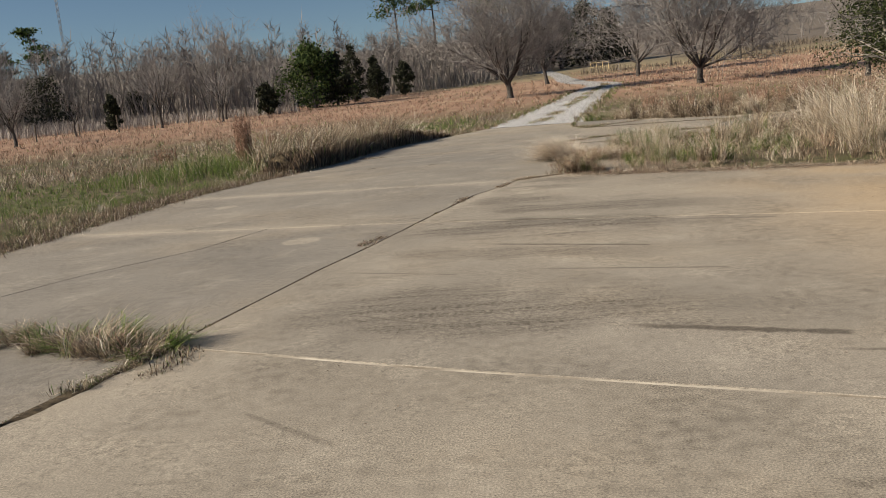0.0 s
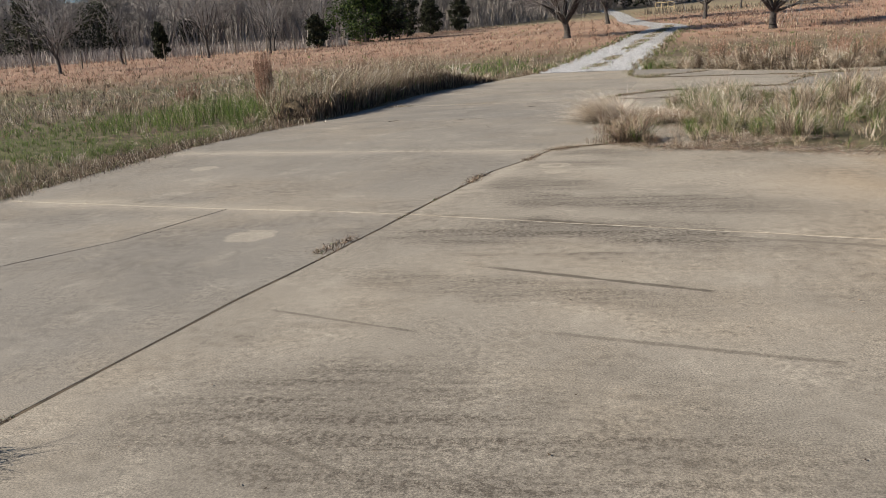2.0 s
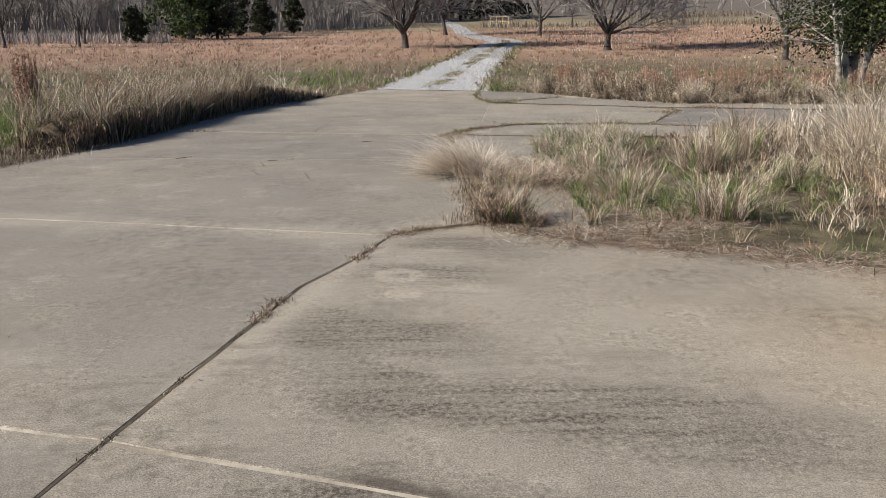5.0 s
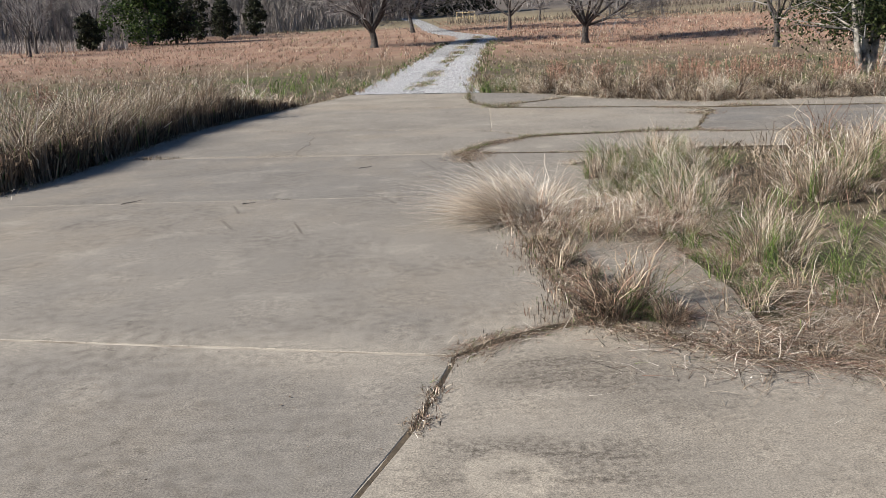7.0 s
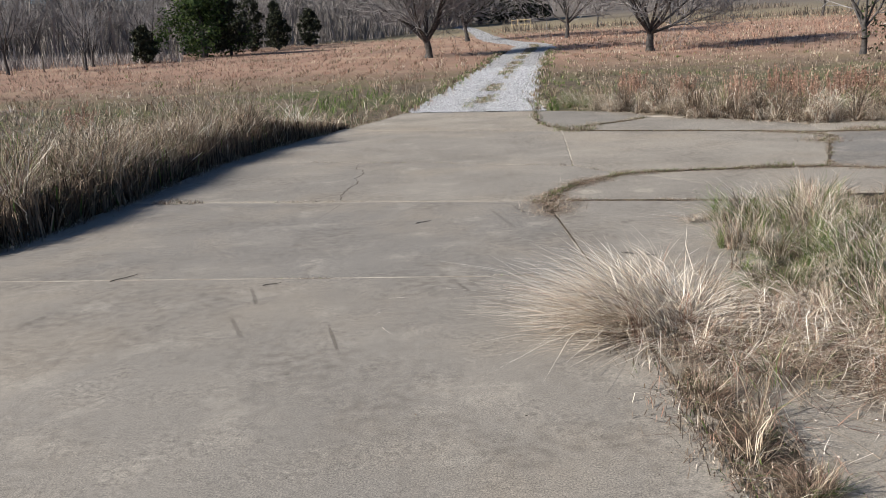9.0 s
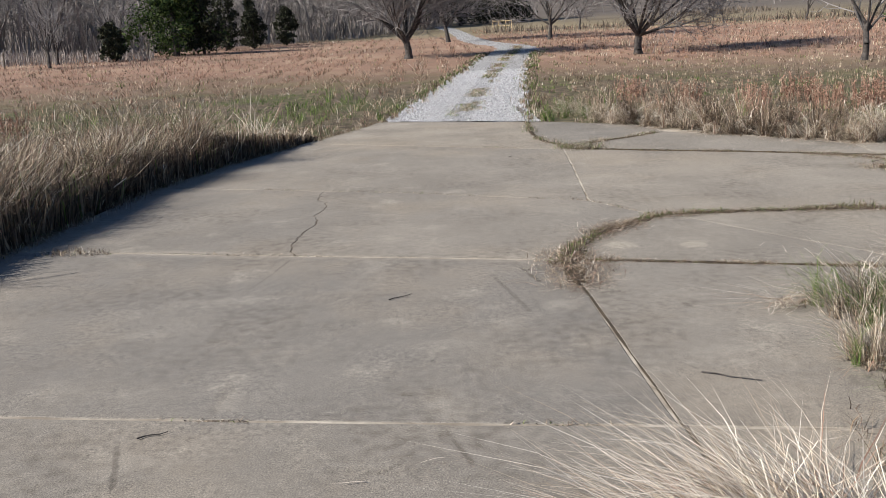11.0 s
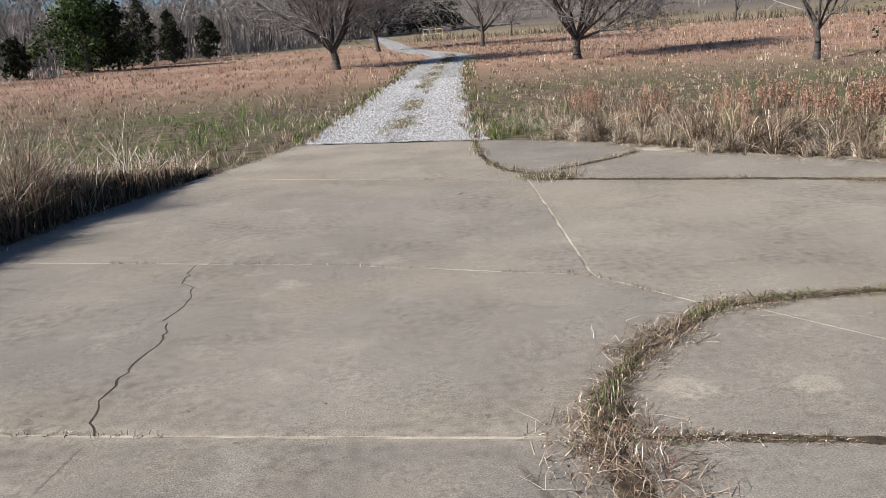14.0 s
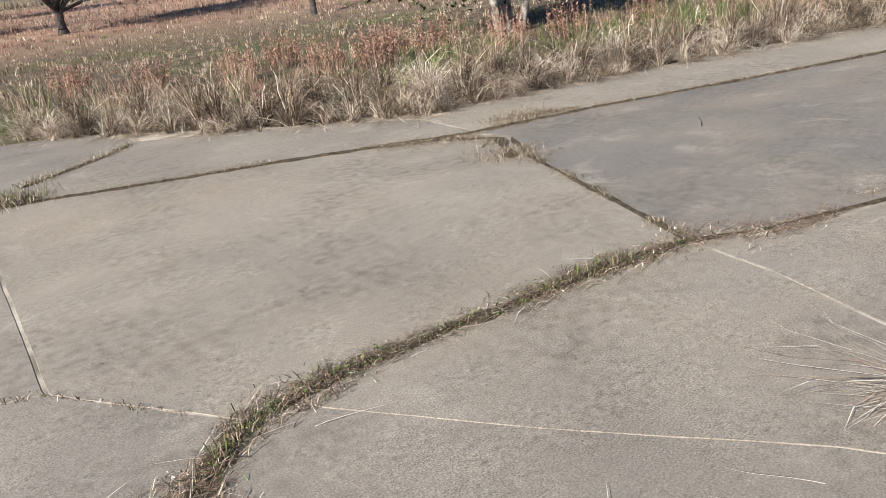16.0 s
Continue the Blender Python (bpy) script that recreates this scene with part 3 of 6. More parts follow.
def slab_mesh(name, pts, gap=0.009, thick=0.12):
    """A slab with worn, slightly rounded arrises; the outline is drawn in by half a joint."""
    pts = [Vector(p) for p in pts]
    area = sum(a.x * b.y - b.x * a.y for a, b in zip(pts, pts[1:] + pts[:1]))
    if area < 0:
        pts.reverse()
    dense = []
    for a, b in zip(pts, pts[1:] + pts[:1]):
        n = max(1, int((b - a).length / 0.22))
        dense += [a.lerp(b, i / n) for i in range(n)]
    n = len(dense)

    def drawn(by, rough):
        out = []
        for i in range(n):
            a, p, c = dense[i - 1], dense[i], dense[(i + 1) % n]
            u, v = (p - a).normalized(), (c - p).normalized()
            k = Vector((-u.y - v.y, u.x + v.x))
            k = k.normalized() / max(0.5, k.length / 2)
            p = p + Vector((noise.noise((p.x * 2.3, p.y * 2.3, 9.0)), noise.noise((p.x * 2.3, p.y * 2.3, 2.0)))) * 0.009
            out.append(p + k * (by + rough * noise.noise((p.x * 3.1, p.y * 3.1, 4.0))))
        return out

    bm = bmesh.new()
    rings = []
    for by, z in ((gap, -thick), (gap, -0.01), (gap + 0.002, -0.004), (gap + min(0.008, gap), 0.0)):
        rings.append([bm.verts.new((p.x, p.y, z)) for p in drawn(by, 0.005)])
    for lo, hi in zip(rings, rings[1:]):
        for i in range(n):
            bm.faces.new((lo[i], lo[(i + 1) % n], hi[(i + 1) % n], hi[i]))
    for t in tessellate_polygon([[v.co for v in rings[-1]]]):
        f = bm.faces.new([rings[-1][i] for i in t])
        f.normal_update()
        if f.normal.z < 0:
            f.normal_flip()
    return bm


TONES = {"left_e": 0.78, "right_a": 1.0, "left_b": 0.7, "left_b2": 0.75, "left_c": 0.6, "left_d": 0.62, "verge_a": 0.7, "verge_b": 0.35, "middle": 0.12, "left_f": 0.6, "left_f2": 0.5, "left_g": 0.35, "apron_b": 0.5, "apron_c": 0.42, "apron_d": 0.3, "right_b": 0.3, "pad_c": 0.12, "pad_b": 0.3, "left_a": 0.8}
driveway = thing("driveway", "cracked tan concrete driveway of large cast slabs", "driveway", kind="structure")
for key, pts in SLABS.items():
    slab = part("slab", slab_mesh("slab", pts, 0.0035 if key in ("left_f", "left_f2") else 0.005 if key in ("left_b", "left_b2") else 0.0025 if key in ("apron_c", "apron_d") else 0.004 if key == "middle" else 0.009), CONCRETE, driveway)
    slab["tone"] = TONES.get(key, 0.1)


def sheet(name, pts, z, mat, parent, label=""):
    bm = bmesh.new()
    vs = [bm.verts.new((x, y, z)) for x, y in pts]
    for t in tessellate_polygon([[v.co for v in vs]]):
        f = bm.faces.new([vs[i] for i in t])
        f.normal_update()
        if f.normal.z < 0:
            f.normal_flip()
    return part(name, bm, mat, parent, label)


OUTLINE = LEFT_EDGE + [(1.98, 23.75), (3.65, 22.3), (5.4, 18.8), (7.7, 17.5), (14, 15.6), (14, 8.2), (5.5, 10.6), (3.4, 11.1), (2.7, 9.4), (1.5, 8.3), (1.5, 5.0),
                       (1.3, 3.85), (3.36, 2.92), (16, -1.6), (16, -14)]
sheet("joint_bed", [(x * 0.995, y) for x, y in OUTLINE], -0.0035, FILLER, driveway, "sand and grit packed into the joints")

# soil packed into the seams that gape
for pts in ([(-2.6, -14), (-2.5, -8), (-2.37, -4.5), (-2.1, -3.4), (-1.9, -2.36), (-1.73, -1.5), (-1.5, -0.57), (-1.22, 0.73), (-0.76, 2.8), (-0.46, 3.5), (-0.24, 4.2), (0.0, 4.38), (0.25, 4.5), (0.48, 4.56)],
            CRACK,
            [(0.48, 4.56), (0.48, 8.46), (0.45, 10.5), (0.42, 11.5), (0.6, 11.95), (0.95, 12.45), (1.63, 13.08)],
            [(4.14, 12.83), (4.86, 14.35), (5.2, 15.1), (5.7, 15.85)], [(-4.75, -2.63), (-4.34, -1.6), (-4.0, -0.85), (-3.34, 0.07), (-2.98, 1.2)],
            [(1.64, 18.6), (1.9, 18.9), (1.6, 19.4), (1.43, 20.5), (1.47, 21.6), (1.7, 23.85)], [(1.64, 18.6), (2.16, 18.4), (4.02, 17.4), (5.6, 16.42), (5.7, 16.3), (6.95, 16.0), (8.75, 15.3), (14, 13.4)]):
    bm = bmesh.new()
    last = None
    chain = [Vector(a).lerp(Vector(b), k / 12) for a, b in zip(pts, pts[1:]) for k in range(12)] + [Vector(pts[-1])]
    for i, c in enumerate(chain):
        u = (chain[min(i + 1, len(chain) - 1)] - chain[max(i - 1, 0)]).normalized()
        half = [(0.4 if pts[0][0] == -4.75 or pts is CRACK else 1.0) * max(0.004, 0.012 + 0.011 * noise.noise((c.x * 4.1, c.y * 4.1, 3.0 + 5 * k))) for k in (0, 1)]
        now = [bm.verts.new((c.x - u.y * half[0], c.y + u.x * half[0], -0.0015)), bm.verts.new((c.x + u.y * half[1], c.y - u.x * half[1], -0.0015))]
        if last:
            bm.faces.new((last[0], last[1], now[1], now[0]))
        last = now
    bm.normal_update()
    for f in bm.faces:
        if f.normal.z < 0:
            f.normal_flip()
    part("seam_soil", bm, SOIL_SEAM, driveway, "dark soil in a gaping joint")

# ---- gravel road ----
ROAD_Y = [23.6, 26, 30, 36, 45, 54, 62, 70, 76, 82, 88, 96, 106, 118, 132, 146, 165, 190, 230]
ROAD_L = [-1.5, -1.6, -1.1, -0.4, 0.8, 2.0, 3.0, 4.3, 5.5, 6.3, 6.3, 5.3, 4.4, 4.2, 4.3, 4.4, 3.5, 1.5, -3]
ROAD_R = [2.0, 2.05, 2.5, 3.2, 4.3, 5.6, 6.8, 8.2, 9.2, 9.8, 9.6, 8.5, 7.6, 7.1, 7.0, 7.1, 6.4, 4.6, 0.5]


def gravel_road():
    ys = np.arange(23.7, 225, 0.5)
    wob = (fuzz(ys, ys * 0, 0.9) - 0.5) * 0.5
    wob2 = (fuzz(ys, ys * 0 + 50, 0.9) - 0.5) * 0.5
    L = np.interp(ys, ROAD_Y, ROAD_L) + wob * np.clip(ys - 25.5, 0.2, 1)
    R = np.interp(ys, ROAD_Y, ROAD_R) + wob2 * np.clip(ys - 25.5, 0.2, 1)
    start = 25.45 - (np.linspace(0, 1, 9)) * 1.6
    cols = []
    for i, f in enumerate(np.linspace(0, 1, 9)):
        x = L + (R - L) * f
        y = np.maximum(ys, start[i])
        z = land(x, y) - 0.012 - 0.03 * (i in (0, 8)) - 0.02 * (i in (2, 6))
        cols.append(np.stack([x, y, z], 1))
    V = np.stack(cols, 1).reshape(-1, 3)
    n = len(ys)
    r, c = np.meshgrid(np.arange(n - 1), np.arange(8), indexing="ij")
    a = (r * 9 + c).ravel()
    return mesh_from("road", V, np.stack([a, a + 1, a + 10, a + 9], 1), [GRAVEL], smooth=True)


road = tagged(new("road", gravel_road()), "pale grey crushed-stone track with two worn wheel ruts", "road", kind="structure")

# loose stones on the near stretch of the track
n = 26000
sy = 23.8 + 26 * rng.random(n) ** 1.7
sl, sr = np.interp(sy, ROAD_Y, ROAD_L), np.interp(sy, ROAD_Y, ROAD_R)
sf = rng.random(n)
ok = (np.abs(sf - 0.5) > 0.1) | (rng.random(n) < 0.35)
ok &= sy > 25.5 - sf * 1.6
sx, sy = (sl + (sr - sl) * sf)[ok], sy[ok]
n = len(sx)
r = rng.uniform(0.008, 0.024, n) * (1 + (sy - 24) * 0.03)
C = np.stack([sx, sy, land(sx, sy) - 0.004], 1)
th = rng.uniform(0, 6.28, n)
corner = []
for i in range(3):
    a = th + i * 2.09
    corner.append(C + np.stack([np.cos(a) * r, np.sin(a) * r * 0.8, -r * 0.3], 1))
corner.append(C + np.stack([np.cos(th) * r * 0.3, np.sin(th) * r * 0.3, r * rng.uniform(0.5, 1, n)], 1))
V = np.stack(corner, 1).reshape(-1, 3)
F = (np.array([(0, 1, 3), (1, 2, 3), (2, 0, 3)])[None] + (np.arange(n) * 4)[:, None, None]).reshape(-1, 3)
tagged(new("gravel", mesh_from("gravel", V, F, [STONE])), "loose grey limestone chips on the track", "gravel", kind="stuff")

# ---- grass of the fields ----
EDGE_Y = [p[1] for p in LEFT_EDGE] + [26, 30, 36, 45, 62, 76, 88, 96, 118, 146, 200]
EDGE_X = [p[0] for p in LEFT_EDGE] + [-1.7, -1.2, -0.5, 0.7, 2.9, 5.3, 6.2, 5.2, 4.1, 4.3, 1.5]
RIGHT_Y = [23.75, 26, 30, 36, 45, 62, 76, 88, 96, 118, 146, 200]
RIGHT_X = [2.05, 2.1, 2.6, 3.3, 4.4, 6.9, 9.3, 9.8, 8.6, 7.2, 7.2, 4.6]
VERGE = [(2.0, 23.75), (3.65, 22.3), (5.0, 19.4), (6.2, 17.9), (7.7, 17.5), (10.0, 16.9), (14, 15.6), (40, 8.0), (300, -60), (300, 300), (4.6, 300), (4.6, 200), (7.2, 146), (7.2, 118), (8.6, 96), (9.8, 88), (9.3, 76), (6.9, 62), (4.4, 45), (3.3, 36), (2.6, 30), (2.1, 26)]
ISLAND = [(0.5, 4.62), (0.66, 4.4), (1.2, 3.95), (2.44, 3.38), (3.36, 2.95), (4.3, 2.6), (8, 1.28), (16, -1.5), (40, -10), (40, 2), (14, 8.1), (9, 9.3), (5.5, 10.5), (3.4, 11.05), (2.75, 10.4), (2.0, 9.5), (1.35, 8.6), (0.75, 7.6), (0.6, 6.0)]


def field_points(n, a0, a1, d0, d1, centre=(-0.5, 6.0)):
    """Points spread evenly to the eye: thinner with distance."""
    a = np.radians(rng.uniform(a0, a1, n))
    d = d0 * (d1 / d0) ** rng.random(n)
    return centre[0] + d * np.sin(a), centre[1] + d * np.cos(a), d


def lay(name, x, y, H, L, A, W, D, kind, label, seg=3, z=None, heads=0.0, head=0.0075):
    """Grass over an area, with loose seed heads near the tips of some of the blades."""
    zz = land(x, y) - 0.05 if z is None else np.broadcast_to(z, (len(x),))
    P = np.stack([x, y, zz], 1)
    V, F = blades(P, H, L, A, W, D, seg)
    index = np.repeat(kind, 2 * seg - 1)
    if heads:
        some = np.repeat(np.flatnonzero(rng.random(len(x)) < heads), 3)
        f = rng.uniform(0.55, 1.05, len(some))
        C = P[some] + np.stack([np.cos(A[some]) * L[some] * f ** 1.5, np.sin(A[some]) * L[some] * f ** 1.5, H[some] * f], 1)
        C += rng.normal(0, 1, C.shape) * (W[some] * 1.8)[:, None]
        HV, HF = leaves(C, head * np.clip(W[some] / 0.006, 0.6, 3.0))
        F = np.concatenate([F, HF[:, [0, 1, 2]] + len(V), HF[:, [0, 2, 3]] + len(V)])
        V = np.concatenate([V, HV])
        index = np.concatenate([index, kind[some], kind[some]])
    me = mesh_from(name, V, F, GRASSES, index)
    return tagged(new(name, me), label, "grass", kind="stuff")


def clumped(x, y, cell, pull):
    """Draws points together into clumps: new places, the way outwards from the clump, and two numbers in 0..1 for each clump."""
    i, j = np.floor(x / cell), np.floor(y / cell)
    g = lambda k: np.modf(np.abs(np.sin(i * 12.9898 + j * 78.233 + k * 37.7) * 43758.5453))[0]
    cx, cy = (i + 0.15 + 0.7 * g(1)) * cell, (j + 0.15 + 0.7 * g(2)) * cell
    out_way = np.arctan2(y - cy, x - cx) + rng.normal(0, 0.6, len(x))
    return x + (cx - x) * pull, y + (cy - y) * pull, out_way, g(3), g(4)


def pick(weights, lot=None):
    """A grass kind for each point, by rows of weights for tan, pale, russet, green and litter; a clump's lot sways most of it."""
    w = np.stack(np.broadcast_arrays(*weights), 1)
    c = np.cumsum(w, 1) / w.sum(1, keepdims=True)
    r = rng.random(len(w))
    if lot is not None:
        r = np.where(rng.random(len(w)) < 0.55, lot, r)
    return (r[:, None] > c).sum(1).clip(0, 4)


# left of the driveway
x, y, d = field_points(250000, -140, 9, 3.4, 125)
out = np.interp(y, EDGE_Y, EDGE_X) - x
lush = (y > 9.6) & (y < 23) & (out < 6)
ok = (out > 0.02) & (y > -9) & ((fuzz(x, y, 0.42, 3) > 0.42) | (rng.random(len(x)) < 0.22) | lush | (d > 32))
ok &= (fuzz(x, y, 0.3, 8) > 0.3) | ~lush
x, y, d, out = x[ok], y[ok], d[ok], out[ok]
n = len(x)
x, y, way, lot, lot2 = clumped(x, y, np.where(d < 14, 0.32, np.where(d < 32, 0.6, 1.4)), 0.6)
x = np.minimum(x, np.interp(y, EDGE_Y, EDGE_X) - 0.02)
patch = fuzz(x, y, 2.2, 1)
green_zone = 2.2 * np.clip(1.3 - np.hypot((x + 10.0) / 5.0, (y - 10.5) / 5.0), 0, 1) + np.clip(1.25 - np.hypot((x + 5.5) / 3.2, (y - 31) / 8.5), 0, 1) + 0.5 * np.clip(1 - np.hypot((x + 9) / 5, (y - 2) / 6), 0, 1)
green_zone = np.clip(green_zone * (0.4 + 1.1 * patch), 0, 1)
tall = np.clip((y - 9.6) / 1.2, 0, 1) * np.clip((23.5 - y) / 3, 0, 1) * np.clip((6.5 - out) / 2.5, 0, 1)
fringe = (out < 0.6 + 0.9 * patch) & (y < 10.8)
far = np.clip((d - 28) / 22, 0, 1)
H = (0.1 + 0.2 * patch + 0.1 * far * lot) * (1 - 0.6 * green_zone) + 0.5 * tall * (0.55 + 0.55 * fuzz(x, y, 0.7, 5)) - 0.02 * far
H = np.where((y > 23.5) & (out < 3.5), 0.12 + 0.06 * out, H)
H = np.where(fringe, 0.06 + 0.1 * out, H) * rng.uniform(0.55, 1.2, n)
stalk = (rng.random(n) < 0.05 * (1 - green_zone)) & ~fringe
H = np.where(stalk, H * 1.5 + 0.15, H)
kind = pick((1.0 - 0.3 * far, 0.22 - 0.16 * far + 0.2 * tall, 0.12 + 1.5 * far * (0.4 + patch), 0.05 + 9.0 * green_zone * green_zone + 0.08 * (1 - tall) * (1 - far), 0.7 + 3.0 * fringe), lot2)
H = H * (0.6 + 0.75 * lot)
A = way
A = np.where(rng.random(n) < 0.45, rng.uniform(0, 6.28, n), A)
L = H * rng.uniform(0.1, 1.6, n) * np.where(fringe, 2.2, 1)
W = np.clip(0.0006 * d, 0.0045, 0.1) * rng.uniform(0.6, 1.3, n) * np.where(stalk, 0.6, 1)
near = d < 30
thin = near | (rng.random(n) < 0.8)
x, y, d, H, L, A, W, kind, near = (q[thin] for q in (x, y, d, H, L, A, W * np.where(near, 1, 0.9), kind, near))
lay("field_grass", x[near], y[near], H[near], L[near], A[near], W[near], rng.uniform(0, 1.6, near.sum()), kind[near], "tall dry tan grass with green patches beside the driveway", heads=0.12, head=0.008)
lay("field_grass", x[~near], y[~near], H[~near], L[~near], A[~near], W[~near], 0.3, kind[~near], "russet and tan broomsedge meadow", 2)

# thick stand right at the slab's edge
n = 44000
y = rng.uniform(9.9, 22.5, n)
x = np.interp(y, EDGE_Y, EDGE_X) + -0.1 - 1.5 * rng.random(n) ** 1.2
x, y, way, lot, lot2 = clumped(x, y, 0.3, 0.5)
wall = (0.7 + 0.5 * lot) * np.clip((y - 10.2) / 1.0, 0.25, 1) * np.clip((22.7 - y) / 4, 0.25, 1) * (0.6 + 0.6 * fuzz(x, y, 0.8, 41))
H = 0.88 * wall * rng.uniform(0.35, 1.15, n)
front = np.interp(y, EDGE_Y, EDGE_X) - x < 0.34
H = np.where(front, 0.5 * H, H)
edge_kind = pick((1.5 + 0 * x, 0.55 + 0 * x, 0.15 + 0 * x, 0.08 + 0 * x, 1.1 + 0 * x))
# front blades take the dark litter colour to paint the stand's shaded foot
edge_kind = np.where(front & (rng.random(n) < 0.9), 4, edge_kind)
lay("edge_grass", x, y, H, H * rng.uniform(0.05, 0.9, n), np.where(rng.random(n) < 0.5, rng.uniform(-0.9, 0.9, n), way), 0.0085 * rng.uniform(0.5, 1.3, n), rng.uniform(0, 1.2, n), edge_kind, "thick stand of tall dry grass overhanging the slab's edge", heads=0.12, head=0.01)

# dark thatch layer: paints in the deep shade low in the stand
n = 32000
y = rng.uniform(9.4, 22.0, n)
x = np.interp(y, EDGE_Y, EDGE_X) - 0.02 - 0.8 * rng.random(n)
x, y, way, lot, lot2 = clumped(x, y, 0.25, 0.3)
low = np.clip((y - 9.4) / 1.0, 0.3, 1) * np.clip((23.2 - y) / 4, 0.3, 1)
lay("edge_shade_thatch", x, y, 0.5 * low * rng.uniform(0.25, 1.1, n), 0.25 * rng.random(n), way, 0.02 * rng.uniform(0.5, 1.3, n), rng.uniform(0.3, 2.0, n), pick((0.12 + 0 * x, 0.02 + 0 * x, 0.05 + 0 * x, 0.12 + 0 * x, 3.6 + 0 * x)), "dark thatch standing in for the shade at the foot of the tall grass", 2)

# right, beyond the driveway and along the track
x, y, d = field_points(250000, -2, 100, 7, 150, (0.5, 9.0))
ok = inside(VERGE, x, y) & ((fuzz(x, y, 0.45, 4) > 0.45) | (rng.random(len(x)) < 0.2) | (d > 40))
x, y, d = x[ok], y[ok], d[ok]
n = len(x)
vx, vy = np.array([2.0, 3.65, 5.0, 6.2, 7.7, 10, 14, 40]), np.array([23.75, 22.3, 19.4, 17.9, 17.5, 16.9, 15.6, 8.0])
deep = y - np.interp(x, vx, vy)
by_road = x - np.interp(y, RIGHT_Y, RIGHT_X)
ok = (deep > 1.15) | (x < 3.3)
x, y, d, deep, by_road = x[ok], y[ok], d[ok], deep[ok], by_road[ok]
n = len(x)
x, y, way, lot, lot2 = clumped(x, y, np.where(d < 22, 0.42, np.where(d < 40, 0.7, 1.5)), 0.6)
patch = fuzz(x, y, 1.8, 7)
heap = np.clip(1 - deep / 2.0, 0, 1) * np.clip((x - 3.3) / 0.8, 0, 1)
band = np.clip((deep - 0.8) / 1, 0, 1) * np.clip((8.5 - deep) / 3, 0, 1) * np.clip((by_road - 0.6) / 1.0, 0, 1)
green_zone = np.clip(1.3 - np.hypot((x - 11) / 4.0, (y - 21.0) / 2.6), 0, 1) + 0.6 * np.clip(1 - by_road / 1.6, 0, 1) * (y > 23)
green_zone = np.clip(green_zone * (0.4 + patch), 0, 1)
far = np.clip((d - 38) / 20, 0, 1)
H = 0.08 + 0.1 * patch + 1.15 * band * np.clip(fuzz(x, y, 0.9, 9) - 0.42, 0, 1) + (0.04 + 0.12 * lot) * far
H = np.where(heap > 0.05, 0.2 + 0.28 * np.sqrt(np.clip(deep / 1.2, 0, 1)) * (0.6 + 0.8 * patch), H) * (1 - 0.4 * green_zone)
H = np.where(by_road < 0.5, 0.12, H) * rng.uniform(0.55, 1.2, n)
clump = np.clip((fuzz(x, y, 0.8, 11) - 0.5) * 3, 0, 1) * band
kind = pick((1.0 - 0.35 * far, 0.05 + 0.22 * (deep < 2.5), 0.10 + 3.0 * clump + 2.2 * far * (0.35 + patch), 0.15 * (1 - far) + 4.0 * green_zone, 0.7 + 0.8 * heap), lot2)
H = H * (0.55 + 0.85 * lot)
A = way
A = np.where(rng.random(n) < 0.4, rng.uniform(0, 6.28, n), A)
L = H * np.where(heap > 0.05, rng.uniform(0.7, 2.4, n), rng.uniform(0.08, 0.55, n))
W = np.clip(0.0006 * d, 0.005, 0.11) * rng.uniform(0.6, 1.3, n)
near = d < 32
thin = near | (rng.random(n) < 0.8)
x, y, d, H, L, A, W, kind, near, heap = (q[thin] for q in (x, y, d, H, L, A, W * np.where(near, 1, 0.9), kind, near, heap))
n = len(x)
droop = np.where(heap > 0.05, rng.uniform(1.0, 3.0, n), rng.uniform(0, 0.7, n))
lay("verge_grass", x[near], y[near], H[near], L[near], A[near], W[near], droop[near], kind[near], "flattened pale thatch and standing russet stems beyond the slabs", heads=0.12, head=0.008)
lay("field_grass", x[~near], y[~near], H[~near], L[~near], A[~near], W[~near], 0.3, kind[~near], "russet broomsedge meadow beyond the track", 2)

# thatch fallen over the edge of the verge
n = 26000
x = 3.2 + 12 * rng.random(n) ** 1.3
deep = 1.55 * rng.random(n) - 0.12
y = np.interp(x, vx, vy) + deep + 0.25 * (fuzz(x, x * 0, 0.7, 17) - 0.5)
x, y, way, lot, lot2 = clumped(x, y, 0.5, 0.72)
mound = (0.35 + 0.65 * np.sin(np.clip((deep + 0.12) / 1.3, 0, 1) * math.pi)) * (0.65 + 0.6 * fuzz(x, y, 0.6, 18))
H = 0.36 * mound * rng.uniform(0.1, 1.15, n) * (0.5 + 0.9 * lot)
A = np.where(rng.random(n) < 0.6, -1.5 + 2.6 * (lot2 - 0.5) + rng.normal(0, 0.4, n), way)
lay("verge_thatch", x, y, H, 0.6 * rng.uniform(0.15, 1.2, n), A, 0.0085 * rng.uniform(0.6, 1.3, n), rng.uniform(1.0, 3.4, n), pick((1.1 + 0 * x, 0.9 + 0 * x, 0.08 + 0 * x, 0.05 + 0 * x, 2.2 + 0 * x), lot), "mound of flattened pale thatch along the verge", z=-0.05 + 0.16 * mound * rng.random(n))

